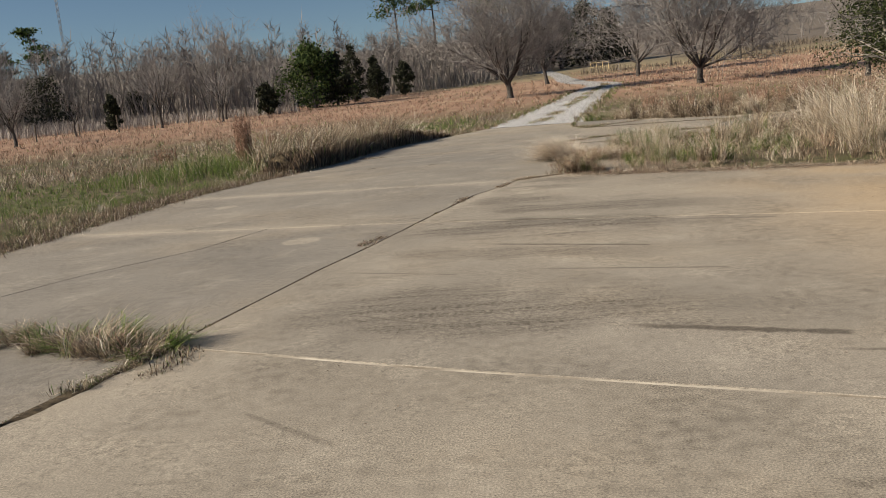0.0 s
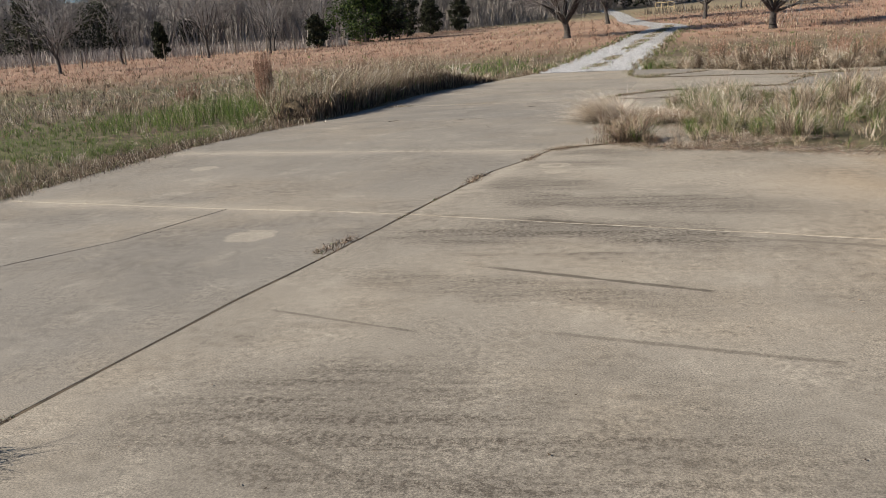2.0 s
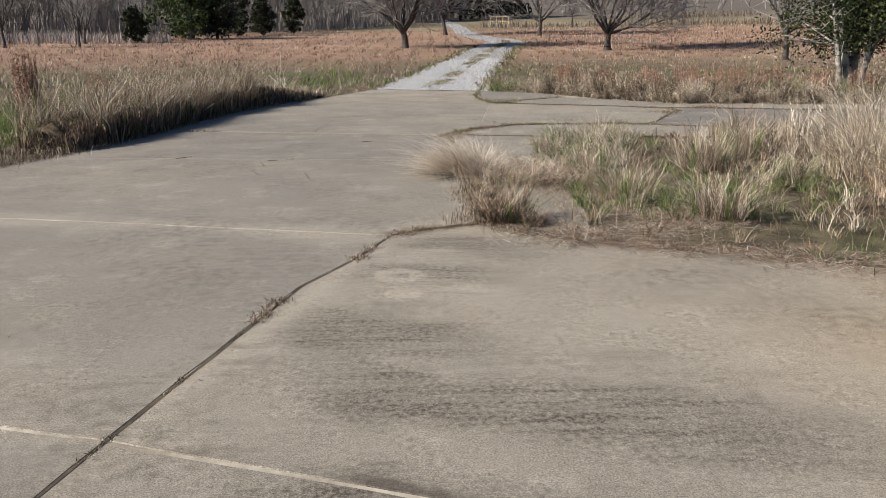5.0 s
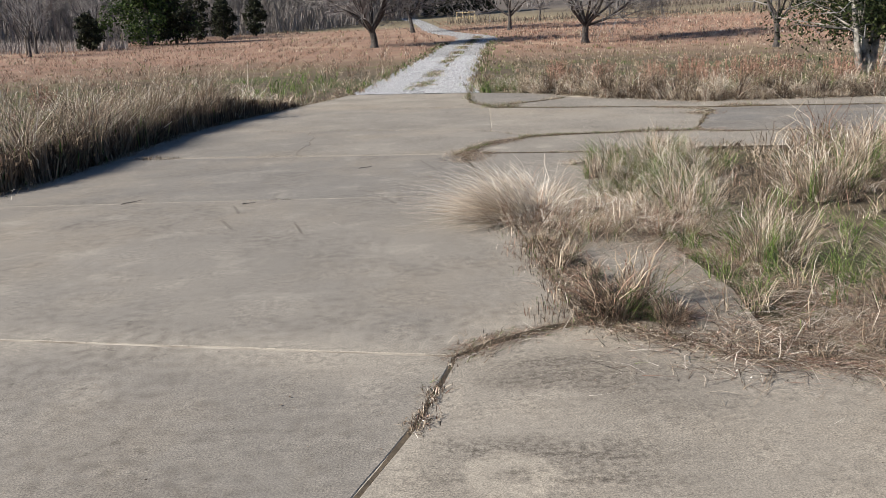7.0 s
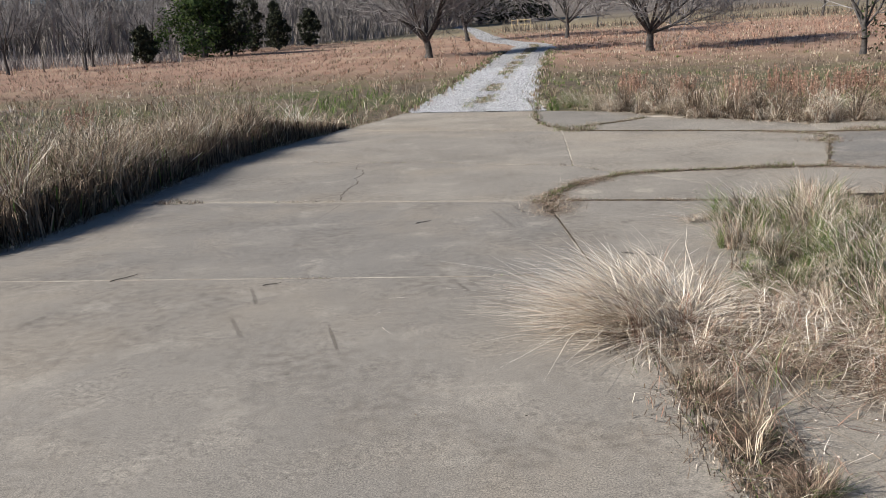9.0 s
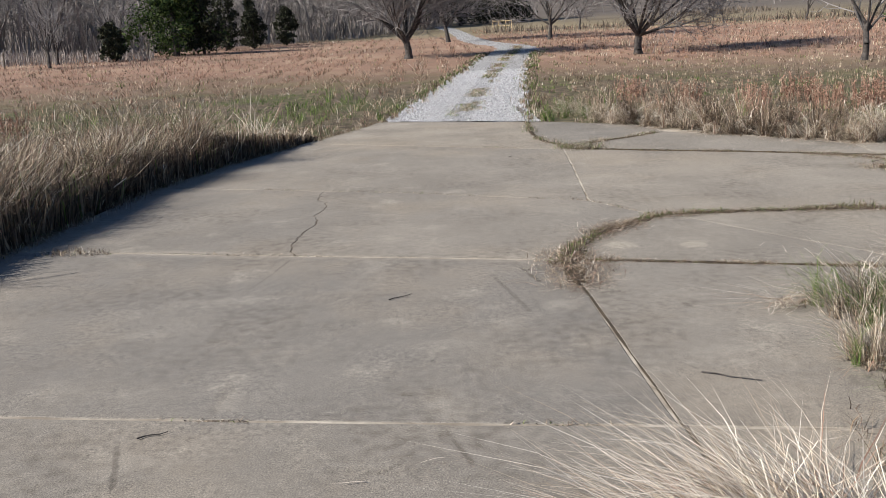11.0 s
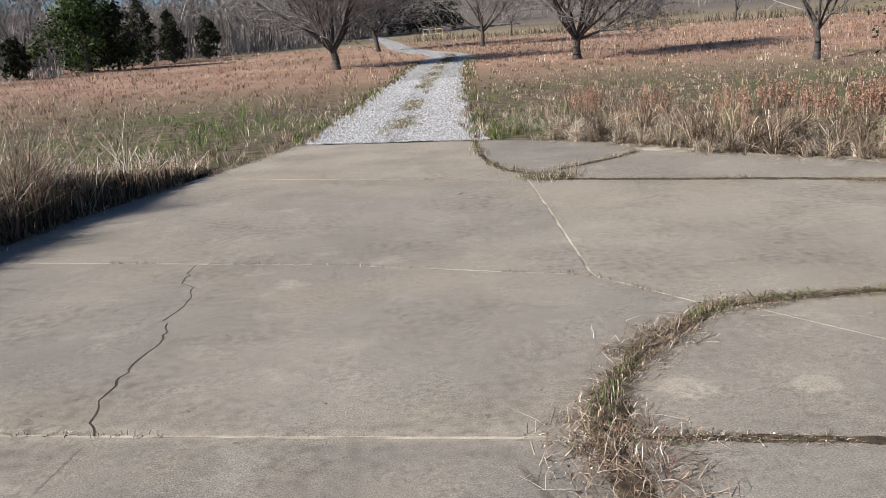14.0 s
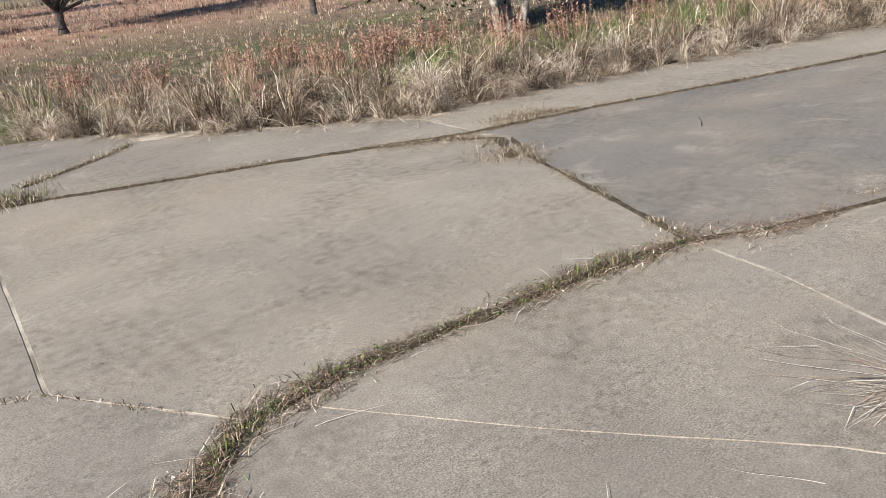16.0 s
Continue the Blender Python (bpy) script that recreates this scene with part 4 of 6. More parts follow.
# dead grass creeping over both edges of the track
n = 16000
y = 24.2 + 46 * rng.random(n) ** 1.6
left_side = rng.random(n) < 0.55
x = np.where(left_side, np.interp(y, ROAD_Y, ROAD_L) + rng.normal(-0.08, 0.2, n), np.interp(y, ROAD_Y, ROAD_R) + rng.normal(0.08, 0.2, n))
ok = (fuzz(x, y, 0.7, 25) > 0.35) & ((y > 25.7) | ~left_side)
x, y = x[ok], y[ok]
x, y, way, lot, lot2 = clumped(x, y, 0.4, 0.5)
n = len(x)
lay("track_edge_grass", x, y, 0.16 * rng.uniform(0.3, 1.2, n) * (0.5 + lot), 0.15 * rng.random(n), way, np.clip(0.0006 * (y - 8), 0.008, 0.04), 1.0, pick((1.0 + 0 * x, 0.15 + 0 * x, 0.1 + 0 * x, 0.9 + 0 * x, 1.6 + 0 * x), lot2), "low dead and green grass creeping over the track's edges", 2)

# grass down the middle of the track
n = 9000
y = 24.5 + 60 * rng.random(n) ** 1.5
l_, r_ = np.interp(y, ROAD_Y, ROAD_L), np.interp(y, ROAD_Y, ROAD_R)
x = l_ + (r_ - l_) * (0.52 + rng.normal(0, 0.06, n))
ok = (fuzz(x, y, 1.1, 19) > 0.48) & (y > 26)
x, y = x[ok], y[ok]
n = len(x)
lay("track_grass", x, y, 0.07 * rng.uniform(0.3, 1.2, n) + 0.05, 0.1 * rng.random(n), rng.uniform(0, 6.28, n), np.clip(0.0007 * (y - 8), 0.01, 0.05), 0.8, pick((1.0 + 0 * x, 0.2 + 0 * x, 0.1 + 0 * x, 0.8 + 0 * x, 0.9 + 0 * x)), "sparse grass between the wheel ruts")

# island of rough grass beside the pad
n = 74000
x = 0.45 + 13 * rng.random(n) ** 1.5
y = rng.uniform(-2, 11.2, n)
ok = inside(ISLAND, x, y)
x, y = x[ok], y[ok]
n = len(x)
rim = np.interp(x, [0.5, 1.2, 2.44, 3.36, 4.3, 8, 16], [4.6, 3.95, 3.38, 2.95, 2.6, 1.28, -1.5])
deep = y - rim
x, y, way, lot, lot2 = clumped(x, y, 0.34, 0.6)
patch = fuzz(x, y, 1.1, 13)
green_zone = np.clip(1.35 - np.hypot((x - 2.5) / 1.4, (y - 5.8) / 1.2), 0, 1) * (0.3 + patch) + 0.12 * (deep < 0.8) * (x > 2)
tall = np.clip((x - 3.6) / 2.2, 0, 1) * np.clip((deep - 0.7) / 1.2, 0, 1)
bald = np.clip((1.5 - x) / 0.6, 0, 1)
H = (0.07 + 0.14 * patch + 0.3 * tall * (0.5 + fuzz(x, y, 0.8, 15))) * rng.uniform(0.5, 1.25, n)
H = np.where(deep < 0.6, 0.03 + 0.07 * rng.random(n), H)
SAND = [(0.85, 4.8), (1.2, 4.65), (1.42, 4.9), (1.4, 5.7), (1.0, 6.3), (0.8, 6.2)]
ok = ~inside(SAND, x, y) & (rng.random(n) > 0.75 * bald * (fuzz(x, y, 0.5, 21) > 0.35)) & ((fuzz(x, y, 0.4, 22) > 0.35) | (rng.random(n) < 0.25))
kind = pick((0.9 + 0 * x, 0.3 + 0.9 * tall, 0.15 + 0 * x, 0.05 + 9.0 * np.clip(green_zone, 0, 1), 1.9 + 1.5 * bald + 0.8 * (deep < 0.5)), lot2)
H = H * (0.5 + 1.0 * lot)
A = np.where(rng.random(n) < 0.5, rng.uniform(0, 6.28, n), way)
L = H * rng.uniform(0.3, 2.0, n)
W = np.clip(0.0012 * np.hypot(x + 0.5, y - 4), 0.0045, 0.012) * rng.uniform(0.6, 1.2, n)
lay("island_grass", x[ok], y[ok], H[ok], L[ok], A[ok], W[ok], rng.uniform(0.2, 1.6, ok.sum()), kind[ok], "matted rough grass, part green, beside the concrete pad", z=-0.02)


# ---- tussocks ----
def tussock_mesh(name, count, high, reach, lean, width, weights, spread=0.16, droop=(0.3, 1.6), focus=2.2, fan=0.55, kink=0.8):
    """A fountain of blades from one crown, swept towards an azimuth: straw, green shoots and thatch, each a mesh."""
    made = []
    total = sum(weights)
    for piece, kinds in (("dry_straw", (0, 1, 2)), ("green_shoot", (3,)), ("thatch", (4,))):
        m = int(count * sum(weights[k] for k in kinds) / total)
        if m < 8:
            continue
        sheaves = max(4, m // 24)
        which = rng.integers(0, sheaves, m)
        r, a = spread * np.sqrt(rng.random(sheaves)), rng.uniform(0, 6.28, sheaves)
        A = a + rng.normal(0, 1.0, sheaves)
        if lean is not None:
            A = np.where(rng.random(sheaves) < focus / 3, rng.normal(lean, fan, sheaves), A)
        low = 0.6 if piece == "thatch" else 1.0
        H, L = high * rng.uniform(0.15, 1.1, sheaves) * low, reach * rng.uniform(0.25, 1.1, sheaves) * low
        P = np.stack([r * np.cos(a), r * np.sin(a), np.full(sheaves, -0.012)], 1)[which] + rng.normal(0, 0.02, (m, 3)) * np.array([1, 1, 0])
        A = A[which] + rng.normal(0, 0.2, m) + np.where(rng.random(m) < 0.15, rng.normal(0, 1.2, m), 0)
        H, L = H[which] * rng.uniform(0.45, 1.2, m), L[which] * rng.uniform(0.45, 1.15, m)
        V, F = blades(P, H, L, A, width * rng.uniform(0.6, 1.3, m), rng.uniform(*droop, m), 4, kink)
        w = [weights[k] if k in kinds else 0 for k in range(5)]
        k = pick(tuple(np.full(m, float(q)) for q in w))
        made.append((piece, mesh_from(piece, V, F, GRASSES, np.repeat(k, 7))))
    return made


def tussock(at, pieces, label, group="", turn=0.0, size=1.0):
    ob = thing("grass_tussock", label, "grass tussock", group)
    ob.matrix_basis = Matrix.Translation(at) @ pose(0, 0, 0, 0, 0, turn) @ Matrix.Scale(size, 4)
    for piece, me in pieces:
        tagged(part(piece, me, None, ob), kind="stuff")
    return ob


big = tussock_mesh("bleached_tussock", 3000, 0.42, 1.08, 2.85, 0.005, (0.6, 3.2, 0.1, 0.0, 0.5), 0.24, (-0.1, 1.3), 2.6, 0.45, 0.45)
root = tussock_mesh("brown_root", 1900, 0.24, 0.55, 4.0, 0.0048, (0.9, 0.35, 0.9, 0.0, 2.6), 0.28, (0.2, 2.2), 1.2, 0.9)
tussock((0.55, 7.22, 0), big + [("root_thatch", me) for _, me in root], "large bleached straw-coloured grass tussock sprawling over the slab")
spray = tussock_mesh("upright_spray", 260, 0.5, 0.34, 1.2, 0.0032, (0.8, 2.0, 0.0, 0.0, 0.5), 0.14, (-0.2, 0.4), 1.2, 0.9, 0.6)
tussock((0.8, 7.25, 0), spray, "thin spray of upright bleached stems beside the large tussock")
mat2 = tussock_mesh("matted_tussock", 1900, 0.2, 0.8, -0.5, 0.005, (1.2, 0.9, 0.6, 0.03, 2.2), 0.36, (0.8, 3.0), 1.4, 0.9)
for tx, ty, a, s_ in ((0.95, 6.75, 0, 0.85), (1.45, 6.75, 40, 0.9), (1.7, 6.55, -20, 0.8), (1.5, 7.3, 95, 0.8)):
    tussock((tx, ty, 0), mat2, "matted straw tussock flattened beside the large bleached one", "matted straw tussocks", a, s_)
dark = tussock_mesh("dark_tussock", 1500, 0.28, 0.36, None, 0.0048, (0.7, 0.12, 0.4, 0.5, 3.6), 0.14, (0.1, 1.0))
tussock((0.72, 4.72, 0), dark, "small brown and green tussock at the slab corner", turn=30, size=1.25)
for tx, ty, a, s_ in ((0.68, 5.35, 10, 0.5), (0.63, 5.8, 80, 0.45), (0.6, 6.25, 150, 0.45), (0.95, 4.5, 200, 0.6)):
    tussock((tx, ty, 0), dark, "low brown weed clump along the slab's edge", "weed clumps of the slab edge", a, s_)
upright = tussock_mesh("upright_tussock", 1400, 0.5, 0.55, None, 0.004, (1.6, 0.9, 0.2, 0.45, 2.2), 0.3, (0.0, 1.8))
greenish = tussock_mesh("green_tussock", 1400, 0.38, 0.55, 2.6, 0.0042, (0.9, 0.9, 0.0, 1.7, 1.6), 0.32, (0.2, 1.5), 1.0)
flop = tussock_mesh("flopped_tussock", 1500, 0.85, 1.2, -2.6, 0.0048, (1.4, 1.6, 0.15, 0.12, 0.5), 0.3, (0.2, 1.6), 1.4)
for tx, ty, me, a, s in ((2.0, 5.6, upright, 0, 0.85), (2.65, 4.75, upright, 80, 0.9), (1.9, 6.9, upright, 40, 0.9), (2.3, 8.2, greenish, 0, 1.0), (2.75, 9.2, greenish, 50, 0.95),
                         (3.4, 7.6, upright, 130, 1.05), (3.9, 6.4, greenish, 200, 0.9), (4.4, 8.6, upright, 10, 1.1), (2.9, 10.3, upright, 90, 0.7), (1.6, 7.9, greenish, 120, 0.7), (2.1, 9.85, greenish, 20, 1.0), (2.45, 9.2, upright, 60, 0.9), (2.0, 8.7, greenish, 150, 0.85), (1.75, 9.1, upright, 100, 0.65), (2.6, 10.0, upright, 200, 0.8)):
    tussock((tx, ty, 0), me, "upright dry tussock with green shoots on the island" if me is upright else "green and straw tussock on the island", "tussocks of the island", a, s)
for tx, ty, a, s in ((5.0, 5.4, 0, 1.0), (5.6, 4.2, 30, 1.0), (6.3, 6.0, 60, 1.15), (5.2, 7.0, 15, 1.1), (7.2, 4.6, 80, 1.1), (6.8, 7.8, 10, 1.15), (8.3, 6.2, 40, 1.2), (7.9, 3.2, 0, 1.0), (9.5, 4.6, 65, 1.2), (4.6, 4.2, 20, 0.7)):
    tussock((tx, ty, 0), flop, "tall bleached grass flopping over on the island", "flopped tall grass", a, s)
wisp = tussock_mesh("wispy_tussock", 230, 0.13, 0.62, 3.0, 0.0045, (0.6, 2.0, 0.3, 0.0, 0.8), 0.13, (0.2, 1.8), 2.0)
tussock((3.3, 11.25, 0), wisp, "sparse bleached tussock growing through the slab seam")
tussock((1.7, 10.1, 0), wisp, "thin dry twiggy tussock on the slab", turn=60, size=0.9)
corner = tussock_mesh("corner_tussock", 1300, 0.15, 0.32, 0.3, 0.0045, (0.8, 0.2, 0.2, 1.0, 2.4), 0.2, (0.2, 1.5), 1.4)
for i, (tx, ty, s) in enumerate(((-2.25, -3.42, 1.1), (-2.55, -3.3, 1.05), (-2.9, -3.2, 0.9), (-3.3, -3.05, 0.9), (-3.7, -2.95, 0.8))):
    tussock((tx, ty, 0), corner, "low green and straw weeds sprouting from the slab joint", "weeds of the corner joint", i * 70, s)
for tx, ty, s, a in ((2.9, 25.2, 0.9, 0), (3.4, 24.3, 1.0, 70), (4.0, 23.6, 0.9, 140), (4.6, 22.4, 1.0, 30), (3.2, 27.0, 0.9, 100)):
    tussock((tx, ty, land(tx, ty) - 0.03), greenish, "green and straw tussock beside the track", "tussocks beside the track", a, s)


slump = tussock_mesh("slumped_tussock", 950, 0.25, 0.8, -1.6, 0.008, (1.4, 2.2, 0.3, 0.0, 1.6), 0.45, (0.8, 3.0), 2.0, 0.8)
for i in range(19):
    tx = 3.75 + 0.52 * i
    ty = float(np.interp(tx, vx, vy)) + 0.5 + 0.35 * math.sin(i * 2.4)
    tussock((tx, ty, -0.03), slump, "slumped pale straw tussock on the far verge", "slumped tussocks of the verge", (i * 53) % 70 - 35, 0.95 + 0.25 * math.sin(i * 1.7))


def dock(at, h, label, group):
    """A stand of stiff russet seed stalks."""
    n = 60 if h < 1 else 110
    r = (0.42 if h < 1 else 0.2) * np.sqrt(rng.random(n))
    a = rng.uniform(0, 6.28, n)
    top = h * rng.uniform(0.35, 1.0, n)
    S, C = [], []
    for i in range(n):
        p = np.array([r[i] * math.cos(a[i]), r[i] * math.sin(a[i]), -0.05])
        q = p * 1.25 + np.array([0, 0, top[i]])
        S.append((*p, *q, 0.006, 0.003))
        m = 16 if h < 1 else 22
        f = rng.uniform(0.5, 1.0, m)[:, None]
        C.append(p + (q - p) * f + rng.normal(0, 0.014, (m, 3)))
    ob = thing("seed_stalks", label, "weed", group, at=at)
    part("stem", mesh_from("stem", *tubes(S, 3), [RED]), None, ob)
    part("seed_head", mesh_from("seed_head", *leaves(np.concatenate(C), 0.026), [RED]), None, ob, "rust-red dried seed heads")
    return ob


tall_dock = dock((-7.9, 14.6, 0), 1.5, "tall stand of rust-red dried seed stalks", "seed stalks")
first = dock((9.2, 23.2, 0.0), 0.8, "rust-red dried weed stalks in the grass", "seed stalks")
for dx, dy, a, s in ((9.8, 23.6, 40, 1.0), (8.6, 24.0, 90, 0.9), (10.4, 22.9, 10, 1.05), (11.6, 22.2, 60, 1.0), (7.4, 25.2, 75, 0.9), (6.2, 26.5, 20, 0.9), (12.6, 21.5, 130, 0.95), (5.2, 28.5, 45, 1.0), (13.8, 20.6, 15, 0.85), (8.9, 26.2, 5, 1.0), (-12.5, 19.5, 20, 0.9), (-10.5, 25, 70, 0.9)):
    copy_thing(first, Matrix.Translation((dx, dy, float(land(dx, dy)) - 0.02)) @ pose(0, 0, 0, 0, 0, a) @ Matrix.Scale(s, 4))


# ---- weeds in the seams ----
def along(pts, n):
    P = np.array(pts, float)
    s = np.concatenate([[0], np.cumsum(np.hypot(*np.diff(P, axis=0).T))])
    t = rng.random(n) * s[-1]
    return np.interp(t, s, P[:, 0]), np.interp(t, s, P[:, 1]), t


def seam(pts, per_m, width, high, weights, label, gap=0.45, scale=0.3, seed=1, length=1.6, follow=0.6):
    P = np.array(pts, float)
    n = int(0.72 * per_m * np.hypot(*np.diff(P, axis=0).T).sum())
    x, y, t = along(pts, n)
    step = np.hypot(*np.diff(P, axis=0).T)
    leg = np.searchsorted(np.cumsum(step), t).clip(0, len(step) - 1)
    way = np.arctan2(*np.diff(P, axis=0).T[::-1])[leg]
    swell = 0.35 + 1.3 * fuzz(t, t * 0, 0.22, seed + 3)
    x, y = x + rng.normal(0, width, n) * swell, y + rng.normal(0, width, n) * swell
    ok = fuzz(x, y, scale, seed) > gap
    x, y, way, swell = x[ok], y[ok], way[ok], swell[ok]
    n = len(x)
    A = np.where(rng.random(n) < follow, way + np.pi * rng.integers(0, 2, n) + rng.normal(0, 0.4, n), rng.uniform(0, 6.28, n))
    H = high * rng.uniform(0.15, 1.0, n) * swell
    k = pick(tuple(np.full(n, float(q)) for q in weights))
    return lay("seam_weeds", x, y, H, high * length * rng.uniform(0.2, 1.2, n), A, 0.0042 * rng.uniform(0.5, 1.4, n), rng.uniform(0.2, 2.6, n), k, label, 2, z=-0.003, heads=0.12, head=0.007)


def weed_mat(pts, width, high, label, seed=0.0):
    """A low, lumpy bank of soil and rotted stems along a seam."""
    P = np.array(pts, float)
    t = np.concatenate([[0], np.cumsum(np.hypot(*np.diff(P, axis=0).T))])
    u = np.arange(0, t[-1], 0.025)
    x, y = np.interp(u, t, P[:, 0]), np.interp(u, t, P[:, 1])
    dx, dy = np.gradient(x), np.gradient(y)
    ln = np.hypot(dx, dy)
    nx, ny = -dy / ln, dx / ln
    wide = width * (0.35 + 1.1 * fuzz(u, u * 0, 0.16, seed)) * np.clip(np.minimum(u, t[-1] - u) / 0.1, 0.1, 1)
    rows = []
    for k, f in enumerate((-1, -0.6, -0.2, 0.2, 0.6, 1)):
        off = wide * f * (0.8 + 0.4 * fuzz(u, u * 0 + k, 0.07, seed))
        z = -0.004 + 0.55 * high * (1 - f * f) * (0.3 + fuzz(u * 1.7, u * 0 + k * 0.4, 0.06, seed + 2)) + 0.005 * (abs(f) < 1)
        rows.append(np.stack([x + nx * off, y + ny * off, z], 1))
    V = np.stack(rows, 1).reshape(-1, 3)
    r, c = np.meshgrid(np.arange(len(u) - 1), np.arange(5), indexing="ij")
    a = (r * 6 + c).ravel()
    return tagged(new("weed_mat", mesh_from("weed_mat", V, np.stack([a, a + 6, a + 7, a + 1], 1), [MAT], smooth=True)), label, "weeds", kind="stuff")


def seam_leaves(pts, clumps, per, width, size, label):
    """Small leafy rosettes dotted along a seam."""
    x, y, t = along(pts, clumps)
    C = np.stack([x + rng.normal(0, width, clumps), y + rng.normal(0, width, clumps), np.full(clumps, 0.012)], 1)
    C = np.repeat(C, per, 0) + rng.normal(0, 1, (clumps * per, 3)) * np.array([0.028, 0.028, 0.012])
    C[:, 2] = np.abs(C[:, 2]) + 0.004
    tagged(new("seam_leaves", mesh_from("seam_leaves", *leaves(C, size), [GREEN])), label, "weeds", kind="stuff")


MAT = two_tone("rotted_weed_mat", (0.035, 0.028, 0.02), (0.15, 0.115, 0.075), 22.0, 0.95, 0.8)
CURVE = [(0.42, 11.3), (0.5, 11.6), (0.66, 12.0), (0.95, 12.42), (1.3, 12.75), (1.63, 13.02), (2.15, 13.08), (2.7, 13.03), (3.4, 12.97), (4.14, 12.83)]
weed_mat(CURVE, 0.06, 0.022, "dark bank of soil and rotted weeds in the curved joint", 1)
weed_mat([(0.42, 10.75), (0.45, 11.1), (0.5, 11.5), (0.66, 12.0)], 0.085, 0.025, "rotted weeds heaped where the joints meet", 2)
weed_mat([(0.55, 11.46), (1.1, 11.33), (1.55, 11.2), (2.4, 10.95), (3.1, 10.75)], 0.035, 0.014, "thin line of rotted weeds in a straight joint", 3)
weed_mat([(4.1, 12.85), (4.5, 12.6), (5.0, 12.4), (5.6, 12.2)], 0.03, 0.012, "rotted weeds spreading where joints meet", 4)
weed_mat([(-2.37, -4.5), (-2.2, -3.9), (-2.08, -3.42)], 0.05, 0.015, "rotted weeds along the joint below the tuft", 5)
weed_mat([(-0.24, 4.2), (0.0, 4.38), (0.25, 4.5), (0.5, 4.58)], 0.045, 0.015, "rotted litter in the corner joint", 6)
weed_mat([(0.5, 4.58), (0.64, 4.75), (0.68, 5.3), (0.62, 5.9), (0.58, 6.6)], 0.11, 0.03, "rotted litter along the slab's edge", 7)
weed_mat([(1.7, 18.65), (2.16, 18.4), (2.98, 17.93), (4.02, 17.4), (4.93, 16.85), (5.6, 16.42), (7.0, 16.0), (8.75, 15.3), (14, 13.4)], 0.06, 0.03, "rotted weeds along the far joint", 8)
weed_mat([(4.2, 12.9), (4.86, 14.35), (5.2, 15.1), (5.65, 15.8)], 0.03, 0.014, "rotted weeds along a slab joint", 9)
weed_mat([(5.1, 15.2), (5.6, 15.9), (5.4, 16.4), (4.9, 16.8)], 0.07, 0.02, "dead turf between slabs", 10)
weed_mat([(1.7, 23.8), (1.5, 22.0), (1.43, 20.5), (1.55, 19.6), (1.9, 18.95)], 0.05, 0.03, "rotted weeds in the joint beside the track", 11)
weed_mat([(2.2, 19.3), (3.3, 20.1), (3.7, 20.5)], 0.06, 0.03, "rotted weeds in a diagonal crack", 12)
weed_mat([(1.7, 18.8), (2.2, 18.55)], 0.13, 0.04, "dark clump of weeds where four slabs meet", 13)
seam(CURVE, 2300, 0.045, 0.028, (0.3, 0.3, 0.25, 0.35, 4.0), "matted green and dead weeds along the curved joint", 0.2, length=4.0)
seam(CURVE, 700, 0.03, 0.07, (0.3, 0.1, 0.0, 1.2, 2.2), "tufts of green weeds standing in the curved joint", 0.62, 0.35, 6, length=0.8)
seam(CURVE, 330, 0.05, 0.014, (0.8, 1.5, 0.1, 0.0, 0.4), "bleached stems lying along the curved joint", 0.1, length=15.0, follow=0.85)
seam_leaves(CURVE, 60, 9, 0.03, 0.009, "small leafy green weeds along the curved joint")
seam(CURVE[:5], 2200, 0.085, 0.035, (0.7, 0.8, 0.5, 0.05, 3.0), "bleached dead stems heaped at the joint's end", 0.1, length=5.0)
seam([(0.55, 11.25), (0.45, 11.0), (0.42, 10.7)], 1900, 0.1, 0.035, (1.3, 0.8, 0.8, 0.0, 2.0), "fan of bleached dead stems over the joint", 0.0, length=7.0, follow=0.2)
seam([(0.5, 11.47), (1.1, 11.33), (1.55, 11.2), (2.4, 10.95), (3.1, 10.75)], 1300, 0.025, 0.025, (0.6, 0.8, 0.3, 0.3, 2.6), "thin weeds in a straight joint", 0.25, length=3.5)
seam([(4.14, 12.83), (4.5, 12.55), (5.0, 12.4), (5.6, 12.2)], 2600, 0.08, 0.02, (0.6, 0.6, 0.9, 0.3, 2.6), "brown weeds spreading where joints meet", 0.2, length=5.0)
seam([(4.2, 12.9), (4.86, 14.35), (5.2, 15.1), (5.65, 15.8)], 900, 0.025, 0.025, (0.6, 0.5, 0.2, 0.5, 2.2), "low weeds along a slab joint", 0.3, length=3.0)
seam([(5.1, 15.2), (5.6, 15.9), (5.4, 16.4), (4.9, 16.8)], 3000, 0.11, 0.03, (1.0, 0.6, 0.3, 0.5, 2.2), "dead turf mat between slabs", 0.2, length=3.0)
seam([(1.7, 18.65), (2.16, 18.4), (2.98, 17.93), (4.02, 17.4), (4.93, 16.85), (5.6, 16.42), (7.0, 16.0), (8.75, 15.3), (11, 14.5)], 900, 0.035, 0.03, (0.6, 0.5, 0.2, 0.3, 2.4), "thin weeds along the far joint", 0.3, length=3.5)
seam([(1.75, 18.8), (2.1, 18.6)], 5000, 0.12, 0.07, (0.9, 0.3, 0.0, 0.9, 1.6), "small tuft where four slabs meet", 0.0)
seam([(6.2, 16.5), (6.9, 16.2)], 3000, 0.1, 0.045, (0.9, 0.4, 0.2, 0.4, 2.4), "brown tuft on the far joint", 0.1, length=2.5)
seam([(2.2, 19.3), (3.3, 20.1), (3.7, 20.5)], 900, 0.05, 0.06, (0.9, 0.5, 0.0, 0.4, 1.4), "weeds in a diagonal crack", 0.2)
